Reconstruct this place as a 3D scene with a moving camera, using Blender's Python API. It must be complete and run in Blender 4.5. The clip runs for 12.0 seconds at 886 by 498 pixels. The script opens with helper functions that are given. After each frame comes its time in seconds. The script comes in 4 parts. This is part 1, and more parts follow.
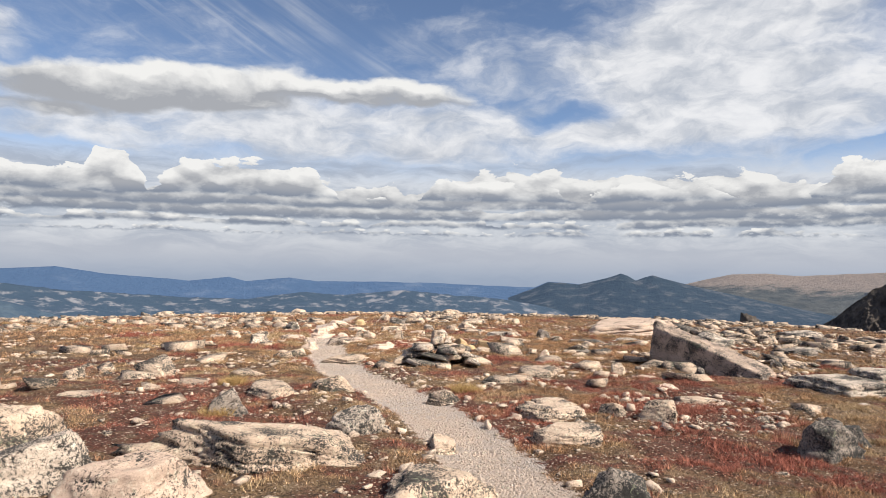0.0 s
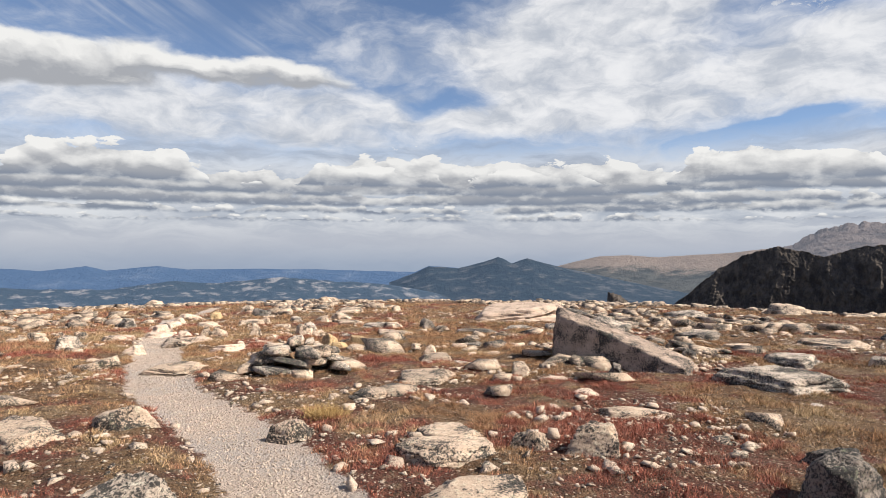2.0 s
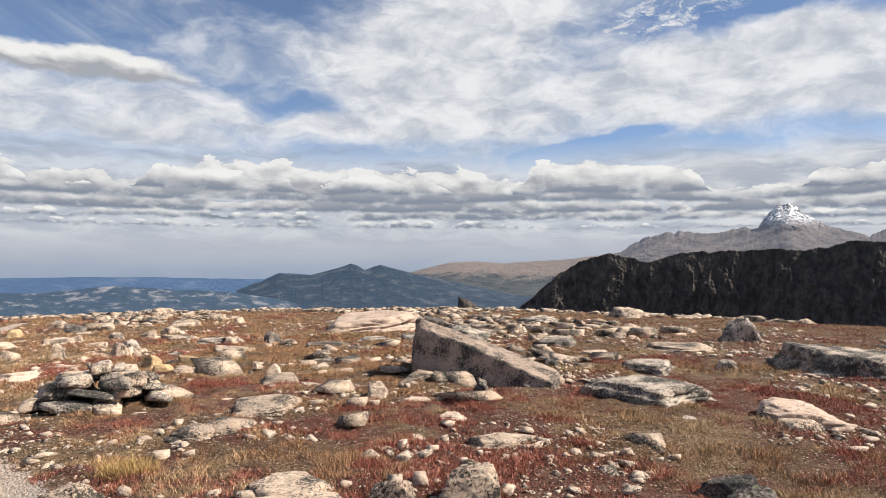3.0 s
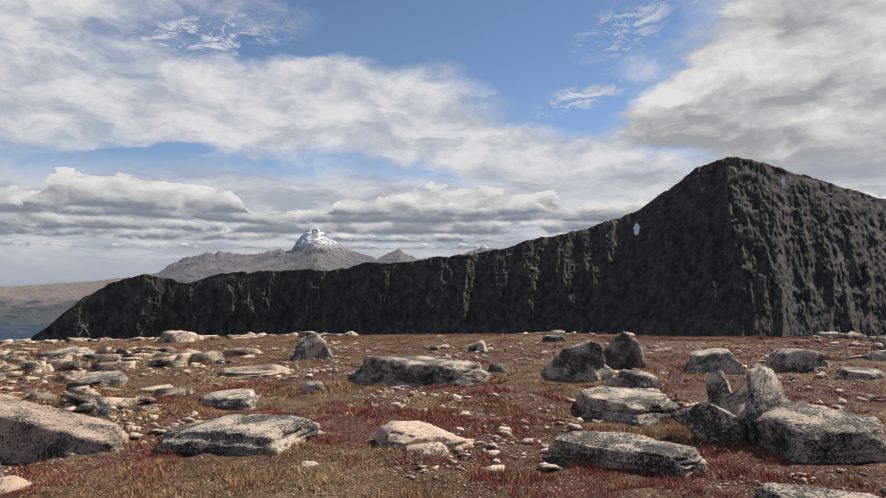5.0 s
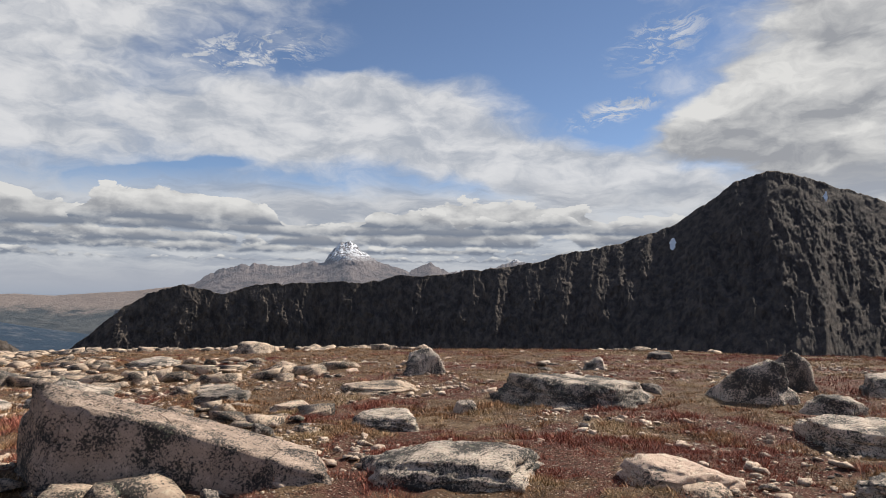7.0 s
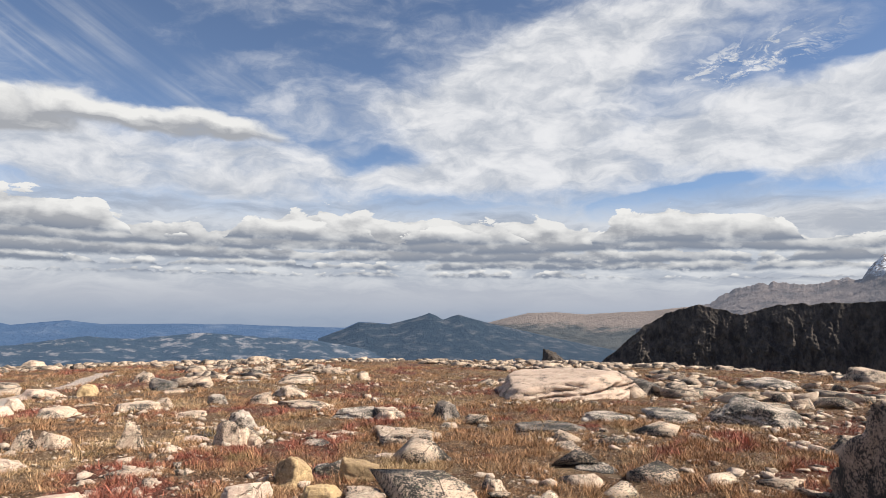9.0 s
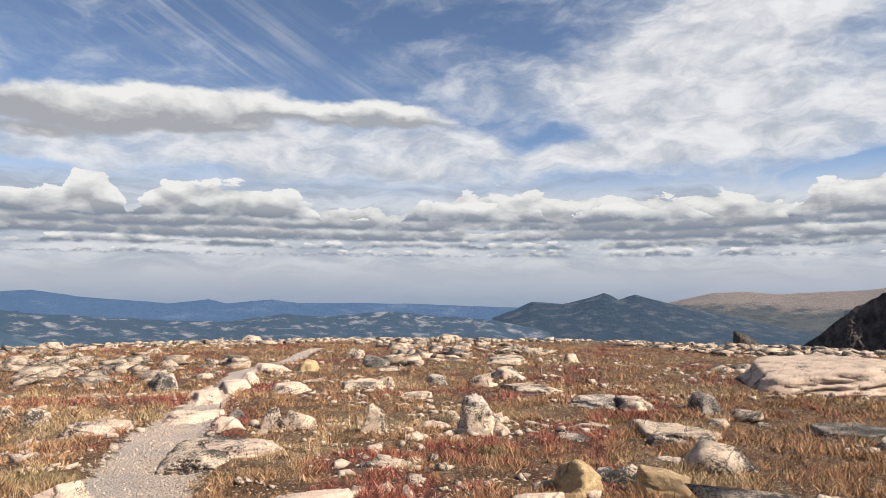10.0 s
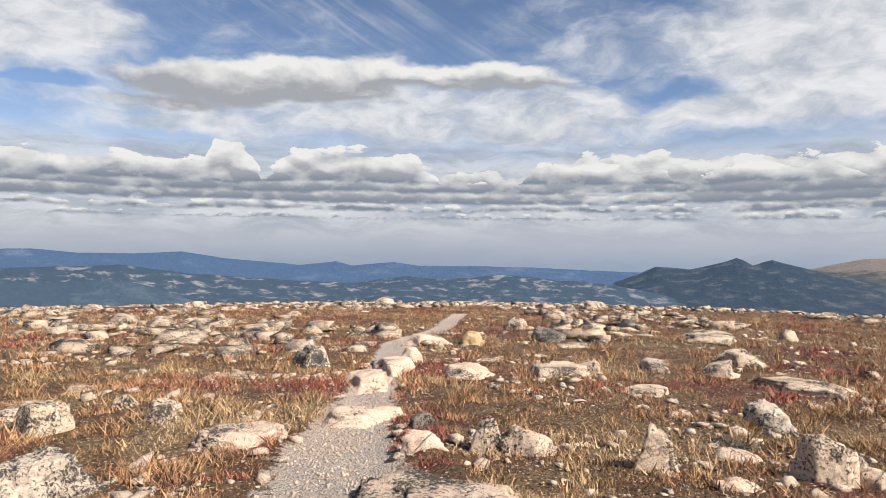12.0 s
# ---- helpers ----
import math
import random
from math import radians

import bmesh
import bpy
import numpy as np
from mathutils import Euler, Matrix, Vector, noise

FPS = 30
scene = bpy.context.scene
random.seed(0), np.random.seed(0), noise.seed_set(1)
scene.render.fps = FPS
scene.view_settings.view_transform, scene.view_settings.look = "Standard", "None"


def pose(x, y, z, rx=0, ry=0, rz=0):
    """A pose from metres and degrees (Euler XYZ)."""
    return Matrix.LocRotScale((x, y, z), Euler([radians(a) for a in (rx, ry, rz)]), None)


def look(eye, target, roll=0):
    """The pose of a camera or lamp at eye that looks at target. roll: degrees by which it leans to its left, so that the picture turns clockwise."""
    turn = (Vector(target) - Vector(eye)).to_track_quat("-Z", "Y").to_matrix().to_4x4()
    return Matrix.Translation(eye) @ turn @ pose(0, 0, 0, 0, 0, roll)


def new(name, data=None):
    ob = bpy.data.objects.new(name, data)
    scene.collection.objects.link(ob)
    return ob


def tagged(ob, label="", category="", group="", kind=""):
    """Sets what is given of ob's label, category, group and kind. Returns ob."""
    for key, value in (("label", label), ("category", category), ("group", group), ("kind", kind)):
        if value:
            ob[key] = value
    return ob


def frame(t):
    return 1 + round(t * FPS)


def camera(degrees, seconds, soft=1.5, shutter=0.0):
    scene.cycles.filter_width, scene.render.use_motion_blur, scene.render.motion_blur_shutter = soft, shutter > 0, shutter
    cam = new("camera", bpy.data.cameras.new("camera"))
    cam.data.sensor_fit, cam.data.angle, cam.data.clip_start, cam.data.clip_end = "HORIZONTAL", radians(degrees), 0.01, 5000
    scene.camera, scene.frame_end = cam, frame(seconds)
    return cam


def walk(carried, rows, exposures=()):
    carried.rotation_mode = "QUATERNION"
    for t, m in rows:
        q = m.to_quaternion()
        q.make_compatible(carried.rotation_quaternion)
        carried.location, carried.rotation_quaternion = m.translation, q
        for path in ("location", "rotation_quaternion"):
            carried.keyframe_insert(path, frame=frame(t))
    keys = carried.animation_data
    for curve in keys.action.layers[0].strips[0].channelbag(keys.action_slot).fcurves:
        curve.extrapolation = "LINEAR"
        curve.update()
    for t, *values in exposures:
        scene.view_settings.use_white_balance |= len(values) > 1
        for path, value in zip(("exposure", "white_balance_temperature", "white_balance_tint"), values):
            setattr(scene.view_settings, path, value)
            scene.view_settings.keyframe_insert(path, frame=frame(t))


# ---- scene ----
cam = camera(69.3, 12.0, soft=0.7)
PATH = [
    (0, (0.048, -0.998, 1.579), (0.036, 1.002, 1.615), 0.7),
    (0.5, (0.091, -0.535, 1.57), (0.151, 1.464, 1.608), 0.3),
    (1, (0.173, 0.018, 1.542), (0.292, 2.014, 1.562), 0.2),
    (1.5, (0.248, 0.605, 1.508), (0.44, 2.596, 1.504), 0.1),
    (2, (0.306, 1.155, 1.478), (0.663, 3.122, 1.47), 0.1),
    (2.5, (0.404, 1.667, 1.464), (0.967, 3.586, 1.479), 0.0),
    (2.7, (0.457, 1.823, 1.471), (1.106, 3.714, 1.485), 0.1),
    (4.3, (0.966, 3.154, 1.361), (2.45, 4.494, 1.417), -0.2),
    (4.5, (1.036, 3.28, 1.359), (2.615, 4.507, 1.421), -0.1),
    (5, (1.164, 3.539, 1.35), (2.942, 4.451, 1.428), -0.1),
    (5.5, (1.26, 3.849, 1.357), (3.133, 4.546, 1.439), 0.1),
    (6, (1.218, 4.295, 1.315), (3.09, 4.991, 1.415), 0.3),
    (6.5, (1.173, 4.811, 1.285), (3.01, 5.595, 1.392), 0.5),
    (6.7, (1.141, 5.02, 1.295), (2.944, 5.879, 1.408), 0.5),
    (8.3, (0.473, 6.548, 1.193), (1.566, 8.217, 1.334), 0.4),
    (8.5, (0.368, 6.738, 1.179), (1.323, 8.489, 1.33), 0.4),
    (9, (0.026, 7.26, 1.144), (0.588, 9.172, 1.311), 0.6),
    (9.5, (-0.313, 7.785, 1.091), (-0.094, 9.767, 1.249), 0.4),
    (10, (-0.572, 8.313, 1.074), (-0.532, 10.31, 1.175), 0.3),
    (10.5, (-0.88, 8.82, 1.025), (-0.983, 10.816, 1.096), 0.4),
    (11, (-1.15, 9.326, 1.002), (-1.349, 11.316, 1.031), 0.5),
    (11.5, (-1.446, 9.883, 0.966), (-1.716, 11.864, 0.969), 0.5),
    (12, (-1.66, 10.47, 0.958), (-1.985, 12.444, 0.943), 0.5),
]
walk(cam, [(t, look(eye, target, roll)) for t, eye, target, roll in PATH],
     [(0.0, 0.7), (2.5, 0.68), (4.5, 0.54), (5.5, 0.39), (6.5, 0.38), (8.5, 0.63), (9.5, 0.65), (12.0, 0.64)])

# ---- light: afternoon sun from behind the walker's right shoulder, broken cloud ----
SUN_AZ, SUN_EL = 116.0, 44.0          # clockwise from +y, and above the horizon
sun = new("sun", bpy.data.lights.new("sun", "SUN"))
sun.data.energy, sun.data.angle, sun.data.color = 5.0, radians(0.6), (1.0, 0.93, 0.83)
sun_to = Vector((math.sin(radians(SUN_AZ)) * math.cos(radians(SUN_EL)),
                 math.cos(radians(SUN_AZ)) * math.cos(radians(SUN_EL)), math.sin(radians(SUN_EL))))
sun.matrix_world = look(sun_to * 60, (0, 0, 0))


class Nodes:
    """Short hand for a node tree: every call adds a node and gives its first output."""

    def __init__(self, tree):
        self.tree = tree

    def add(self, kind, **props):
        n = self.tree.nodes.new(kind)
        for k, v in props.items():
            if k == "operation":
                n.operation = v
            elif k == "data_type":
                n.data_type = v
            elif k == "blend_type":
                n.blend_type = v
            elif k == "interpolation_type":
                n.interpolation_type = v
            elif k == "feature":
                n.feature = v
            elif k == "noise_dimensions":
                n.noise_dimensions = v
            elif k == "attribute_name":
                n.attribute_name = v
        return n

    def put(self, socket, v):
        if isinstance(v, bpy.types.NodeSocket):
            self.tree.links.new(v, socket)
        elif v is not None:
            socket.default_value = (*v, 1.0) if isinstance(v, tuple) and len(v) == 3 and socket.type == "RGBA" else v

    def math(self, op, a, b=None, c=None, clamp=False):
        n = self.add("ShaderNodeMath", operation=op)
        n.use_clamp = clamp
        for s, v in zip(n.inputs, (a, b, c)):
            self.put(s, v)
        return n.outputs[0]

    def vec(self, op, a, b=None, c=None, out=0):
        n = self.add("ShaderNodeVectorMath", operation=op)
        for s, v in zip(n.inputs, (a, b, c)):
            self.put(s, v)
        return n.outputs[out]

    def xyz(self, x, y, z=0.0):
        n = self.add("ShaderNodeCombineXYZ")
        for s, v in zip(n.inputs, (x, y, z)):
            self.put(s, v)
        return n.outputs[0]

    def noise(self, v, scale, detail=4.0, rough=0.55, distort=0.0):
        n = self.add("ShaderNodeTexNoise")
        for k, val in (("Vector", v), ("Scale", scale), ("Detail", detail), ("Roughness", rough), ("Distortion", distort)):
            self.put(n.inputs[k], val)
        return n.outputs[0]

    def cells(self, v, scale, feature="F1", out="Distance"):
        n = self.add("ShaderNodeTexVoronoi", feature=feature)
        self.put(n.inputs["Vector"], v)
        self.put(n.inputs["Scale"], scale)
        return n.outputs[out]

    def step(self, v, lo, hi, to_lo=0.0, to_hi=1.0, smooth=True):
        n = self.add("ShaderNodeMapRange", interpolation_type="SMOOTHSTEP" if smooth else "LINEAR")
        for s, val in zip(n.inputs, (v, lo, hi, to_lo, to_hi)):
            self.put(s, val)
        return n.outputs[0]

    def mix(self, f, a, b, blend="MIX"):
        n = self.add("ShaderNodeMix", data_type="RGBA", blend_type=blend)
        self.put(n.inputs[0], f)
        self.put(n.inputs[6], a)
        self.put(n.inputs[7], b)
        return n.outputs[2]


# ---- sky: clear blue above, veils, and a deck of cumulus towards the horizon ----
world = bpy.data.worlds.new("world")
scene.world = world
world.use_nodes = True
world.node_tree.nodes.clear()
w = Nodes(world.node_tree)
sky = w.add("ShaderNodeTexSky")
sky.sky_type, sky.sun_disc = "NISHITA", False
sky.sun_elevation, sky.sun_rotation = radians(SUN_EL), radians(SUN_AZ)
sky.altitude, sky.air_density, sky.dust_density, sky.ozone_density = 3700, 1.0, 0.6, 1.5
ways = w.add("ShaderNodeTexCoord").outputs["Generated"]
sep = w.add("ShaderNodeSeparateXYZ")
w.put(sep.inputs[0], ways)
az = w.math("MULTIPLY", w.math("ARCTAN2", sep.outputs[0], sep.outputs[1]), 57.2958)
el = w.math("MULTIPLY", w.math("ARCSINE", sep.outputs[2]), 57.2958)
spot = w.xyz(az, el)


def blobs(where, rows):
    """The sum of soft ellipses: centre az and el, half widths, weight and, where it leans, the tilt in degrees."""
    total = None
    for a, e, ra, re, wt, *tilt in rows:
        c, s = math.cos(radians(tilt[0] if tilt else 0)), math.sin(radians(tilt[0] if tilt else 0))
        off = w.vec("SUBTRACT", where, (a, e, 0.0))
        along, across = w.vec("DOT_PRODUCT", off, (c / ra, s / ra, 0.0), out=1), w.vec("DOT_PRODUCT", off, (-s / re, c / re, 0.0), out=1)
        d = w.vec("LENGTH", w.xyz(along, across), out=1)
        v = w.step(d, 0.25, 1.0, wt, 0.0)
        total = v if total is None else w.math("ADD", total, v)
    return total


# wisps bend every outline a little
bend = w.vec("SUBTRACT", w.add("ShaderNodeTexNoise").outputs[1], (0.5, 0.5, 0.5))
bend_noise = bend.node.inputs[0].links[0].from_node
w.put(bend_noise.inputs["Vector"], w.vec("MULTIPLY", spot, (0.16, 0.32, 1.0)))
w.put(bend_noise.inputs["Scale"], 1.0)
w.put(bend_noise.inputs["Detail"], 6.0)
bent = w.vec("MULTIPLY_ADD", bend, (5.0, 3.2, 0.0), spot)

# high veil: broad thin sheets and streaks
veil_at = [(24.0, 16.5, 20.0, 8.0, 0.62, 4.0), (50.0, 15.0, 19.0, 4.6, 1.0, 3.0), (42.0, 12.0, 40.0, 3.2, 0.45, 2.0), (70.0, 10.3, 24.0, 3.2, 0.8, -9.0),
           (-10.0, 11.2, 42.0, 3.6, 0.55), (30.0, 22.0, 16.0, 5.0, 0.5, 10.0), (-43.0, 16.5, 11.0, 5.0, 0.75), (100.0, 14.0, 24.0, 14.0, 0.5), (58.0, 6.5, 26.0, 3.0, 0.5), (4.0, 18.0, 14.0, 4.5, 0.22)]
blue_at = [(66.0, 22.0, 19.0, 4.6, 1.3, -4.0), (72.5, 16.2, 9.0, 3.2, 1.1, -24.0), (36.0, 9.1, 8.5, 1.15, 1.1, 12.0), (10.5, 12.6, 6.0, 1.5, 0.45, 10.0), (-32.0, 8.4, 7.0, 1.2, 0.6),
           (-8.0, 20.0, 30.0, 4.5, 0.18), (-41.0, 12.3, 5.0, 0.6, 0.5), (49.0, 18.9, 8.0, 1.8, 0.5, 20.0)]
veil_noise = w.noise(w.vec("MULTIPLY", bent, (0.075, 0.19, 1.0)), 1.0, 7.0, 0.6)
rough_noise = w.noise(w.vec("MULTIPLY", bent, (0.22, 0.46, 1.0)), 1.0, 8.0, 0.6)
veil = w.math("ADD", w.math("MULTIPLY", veil_noise, 1.15), w.math("MULTIPLY", rough_noise, 0.6))
veil = w.math("SUBTRACT", w.math("ADD", w.math("SUBTRACT", veil, 0.1), blobs(bent, veil_at)), blobs(bent, blue_at))
veil = w.step(veil, 0.62, 1.38)
streak_lines = w.noise(w.vec("MULTIPLY", w.xyz(w.math("ADD", w.math("MULTIPLY", az, 0.45), w.math("MULTIPLY", el, 0.8)),
                                              w.math("SUBTRACT", w.math("MULTIPLY", el, 0.35), w.math("MULTIPLY", az, 0.12))), (0.5, 0.1, 1.0)), 1.0, 4.0, 0.55)
streaks = w.math("MULTIPLY", w.step(streak_lines, 0.46, 0.74), blobs(spot, [(-21.0, 19.5, 15.0, 6.5, 0.75), (-2.0, 17.0, 9.0, 4.0, 0.45)]))
ripple = w.math("MULTIPLY", w.step(w.noise(w.vec("MULTIPLY", bent, (0.55, 1.25, 1.0)), 1.0, 8.0, 0.68, 0.6), 0.46, 0.62),
                blobs(spot, [(42.0, 19.3, 11.0, 2.8, 1.0, 14.0), (79.0, 20.5, 6.0, 2.6, 0.75, 20.0), (76.0, 15.6, 7.0, 1.6, 0.9, 18.0)]))
veil = w.math("MAXIMUM", w.math("MAXIMUM", veil, streaks), ripple)

# soft grey clouds nearer by: a long bar and a broad mass beside the peak
heap_at = [(-25.0, 13.6, 19.0, 2.7, 0.62, 2.0), (-6.0, 14.6, 14.0, 1.9, 0.55, -4.0), (-34.0, 11.4, 9.0, 0.9, 0.35), (97.0, 18.0, 18.5, 11.0, 0.72), (84.0, 13.6, 13.0, 4.0, 0.6, 15.0),
           (106.0, 9.0, 22.0, 9.0, 0.6), (126.0, 16.0, 24.0, 12.0, 0.45), (90.0, 10.5, 11.0, 3.5, 0.45)]


def heaps(shift):
    p = w.vec("ADD", bent, (shift * 0.6, shift, 0.0))
    big = w.noise(w.vec("MULTIPLY", p, (0.1, 0.24, 1.0)), 1.0, 8.0, 0.55)
    small = w.noise(w.vec("MULTIPLY", p, (0.27, 0.5, 3.0)), 1.0, 7.0, 0.58)
    total = w.math("ADD", w.math("MULTIPLY", big, 0.62), w.math("MULTIPLY", small, 0.42))
    return w.math("ADD", total, blobs(p, heap_at))


here, above = heaps(0.0), heaps(0.8)
heap = w.step(here, 0.72, 1.02)
lit = w.math("ADD", w.math("MULTIPLY", w.math("SUBTRACT", here, above), 3.0), w.step(az, 20.0, 60.0, 0.08, 0.44))
puff = w.noise(w.vec("MULTIPLY", bent, (0.2, 0.42, 1.0)), 1.0, 7.0, 0.55)
lit = w.math("ADD", lit, w.math("MULTIPLY", w.math("SUBTRACT", puff, 0.5), 1.5), clamp=True)
white, grey, slate = (7.5, 7.45, 7.3), (3.4, 3.52, 3.8), (1.85, 2.2, 2.85)
heap_colour = w.mix(lit, grey, white)
veil_colour = w.mix(w.step(rough_noise, 0.3, 0.68), (4.3, 4.6, 5.15), (7.5, 7.5, 7.6))
blue = w.mix(1.0, sky.outputs[0], (1.2, 1.16, 1.14), "MULTIPLY")
blue = w.mix(w.step(el, -1.0, 8.0), (3.6, 4.1, 5.1), blue)
above_all = w.mix(w.math("MULTIPLY", veil, 0.95), blue, veil_colour)
above_all = w.mix(heap, above_all, heap_colour)
thin = w.noise(w.vec("MULTIPLY", bent, (0.11, 0.55, 1.0)), 1.0, 6.0, 0.6)
low_cloud = w.step(w.math("ADD", el, w.math("MULTIPLY", w.math("SUBTRACT", thin, 0.5), 5.0)), 6.5, 10.5, 1.0, 0.0)
above_all = w.mix(w.math("MULTIPLY", low_cloud, 0.88), above_all, w.mix(w.step(thin, 0.36, 0.62), (3.6, 3.9, 4.5), (6.2, 6.3, 6.5)))


def bank(under, base, tops, lift, fine, seed, dim, soft=0.12, broken=0.0):
    """A bank of cumulus over what lies behind: flat base, billowing tops. tops: az, half width and height of its heaps."""
    def billow(dx, dy):
        q = w.vec("MULTIPLY", w.vec("ADD", w.vec("MULTIPLY_ADD", bend, (1.6, 0.5, 0.0), spot), (dx + seed * 31.0, dy + seed * 7.0, 0.0)), (fine, fine * 1.9, 1.0))
        lump = w.noise(q, 1.0, 7.0, 0.58)
        cell = w.cells(w.vec("MULTIPLY_ADD", w.xyz(lump, lump), (0.9, 0.9, 0.0), q), 1.5, "SMOOTH_F1")
        return lump, w.math("SUBTRACT", w.math("MULTIPLY", w.math("SUBTRACT", lump, 0.5), 1.5), w.math("MULTIPLY", w.math("SUBTRACT", cell, 0.4), 0.8))
    lump, swell = billow(0.0, 0.0)
    _, toward = billow(0.16 / fine, 0.22 / fine)
    broad = w.noise(w.xyz(w.math("MULTIPLY", az, fine * 0.22), seed * 3.7), 1.0, 3.0, 0.6)
    rise = w.math("ADD", lift, w.math("MULTIPLY", w.math("SUBTRACT", broad, 0.5), lift * 2.6))
    for a, half, tall in tops:
        rise = w.math("ADD", rise, w.step(w.math("ABSOLUTE", w.math("SUBTRACT", az, a)), half * 0.55, half, tall, 0.0))
    floor_line = w.math("ADD", w.math("ADD", base, w.math("MULTIPLY", w.math("SUBTRACT", broad, 0.5), base * 0.28)), w.math("MULTIPLY", w.math("SUBTRACT", lump, 0.5), 0.7))
    up = w.math("SUBTRACT", el, floor_line)
    depth = w.math("ADD", w.math("SUBTRACT", rise, up), w.math("MULTIPLY", swell, 0.55 / fine))
    cover = w.math("MULTIPLY", w.step(depth, 0.0, soft), w.step(up, -0.05, 0.3))
    if broken:
        cover = w.math("MULTIPLY", cover, w.step(w.math("ADD", broad, w.math("MULTIPLY", w.math("SUBTRACT", lump, 0.5), 0.6)), broken, broken + 0.1))
    t = w.step(w.math("DIVIDE", up, w.math("ADD", w.math("MAXIMUM", rise, 0.2), 0.25)), 0.05, 0.95)
    glow = w.math("ADD", w.math("MULTIPLY", t, 0.95), w.math("MULTIPLY", w.math("SUBTRACT", swell, toward), 1.0))
    glow = w.math("ADD", glow, w.math("MULTIPLY", w.math("SUBTRACT", lump, 0.5), 0.9), clamp=True)
    glow = w.math("SUBTRACT", glow, dim, clamp=True)
    return w.mix(cover, under, w.mix(glow, w.mix(w.step(up, 0.0, 1.2), slate, grey), white))


above_all = bank(above_all, 2.1, [(20.0, 14.0, 0.35)], 0.4, 0.8, 1.0, 0.0, 0.2, 0.36)
above_all = bank(above_all, 2.8, [(30.0, 20.0, 0.5)], 0.75, 0.55, 2.0, 0.0, 0.12, 0.3)
above_all = bank(above_all, 3.45, [(-18.0, 26.0, 0.8), (20.0, 16.0, 0.7), (62.0, 18.0, 0.7)], 1.1, 0.42, 3.0, 0.16, 0.12, 0.33)
above_all = bank(above_all, 4.4, [(14.0, 18.0, 2.2), (-22.0, 30.0, 0.9), (52.0, 22.0, 0.8), (66.0, 9.0, 1.2), (82.0, 9.0, 0.6)], 1.1, 0.32, 4.0, 0.08)
above_all = bank(above_all, 5.1, [(-17.5, 8.5, 2.6), (-33.0, 9.0, 1.7), (-48.0, 10.0, 2.2), (-27.5, 2.4, 1.9), (4.0, 8.0, 1.6), (18.0, 7.0, 1.3), (37.5, 9.5, 2.7), (57.0, 5.0, 1.7), (67.0, 6.0, 1.2)], 0.15, 0.3, 5.0, 0.0)
haze = w.math("MULTIPLY", w.step(w.math("ADD", el, w.math("MULTIPLY", w.math("SUBTRACT", thin, 0.5), 1.6)), 0.2, 2.9, 1.0, 0.0), 0.9)
above_all = w.mix(haze, above_all, w.mix(w.step(el, -2.2, 0.8), (2.6, 3.2, 4.2), (4.1, 4.35, 4.95)))
back = w.add("ShaderNodeBackground")
w.put(back.inputs[0], above_all)
w.put(back.inputs[1], 0.073)
world.node_tree.links.new(back.outputs[0], w.add("ShaderNodeOutputWorld").inputs[0])


# ---- noise for shapes ----
table = np.random.RandomState(7).rand(64, 64, 64)


def value3(p):
    """Smooth noise at rows of points, 0 to 1."""
    i = np.floor(p).astype(int)
    f = p - i
    f = f * f * (3 - 2 * f)
    a, b = i & 63, (i + 1) & 63
    total = 0
    for kx, wx in ((a[:, 0], 1 - f[:, 0]), (b[:, 0], f[:, 0])):
        for ky, wy in ((a[:, 1], 1 - f[:, 1]), (b[:, 1], f[:, 1])):
            for kz, wz in ((a[:, 2], 1 - f[:, 2]), (b[:, 2], f[:, 2])):
                total = total + table[kx, ky, kz] * wx * wy * wz
    return total


def fbm(p, octaves=4, gain=0.5):
    total, amp, norm = 0, 1.0, 0.0
    for k in range(octaves):
        total = total + amp * value3(p * 2.03 ** k + 17.3 * k)
        norm += amp
        amp *= gain
    return total / norm


def flat3(x, y, z=0.0):
    return np.stack([x, y, np.full_like(x, z)], 1)


# ---- materials ----
def material(name, rough=0.85):
    m = bpy.data.materials.new(name)
    m.use_nodes = True
    n = Nodes(m.node_tree)
    bsdf = m.node_tree.nodes["Principled BSDF"]
    bsdf.inputs["Roughness"].default_value = rough
    bsdf.inputs["Specular IOR Level"].default_value = 0.25
    return m, n, bsdf


def bump(n, bsdf, height, strength, distance):
    b = n.add("ShaderNodeBump")
    b.inputs["Strength"].default_value, b.inputs["Distance"].default_value = strength, distance
    n.put(b.inputs["Height"], height)
    n.put(bsdf.inputs["Normal"], b.outputs[0])


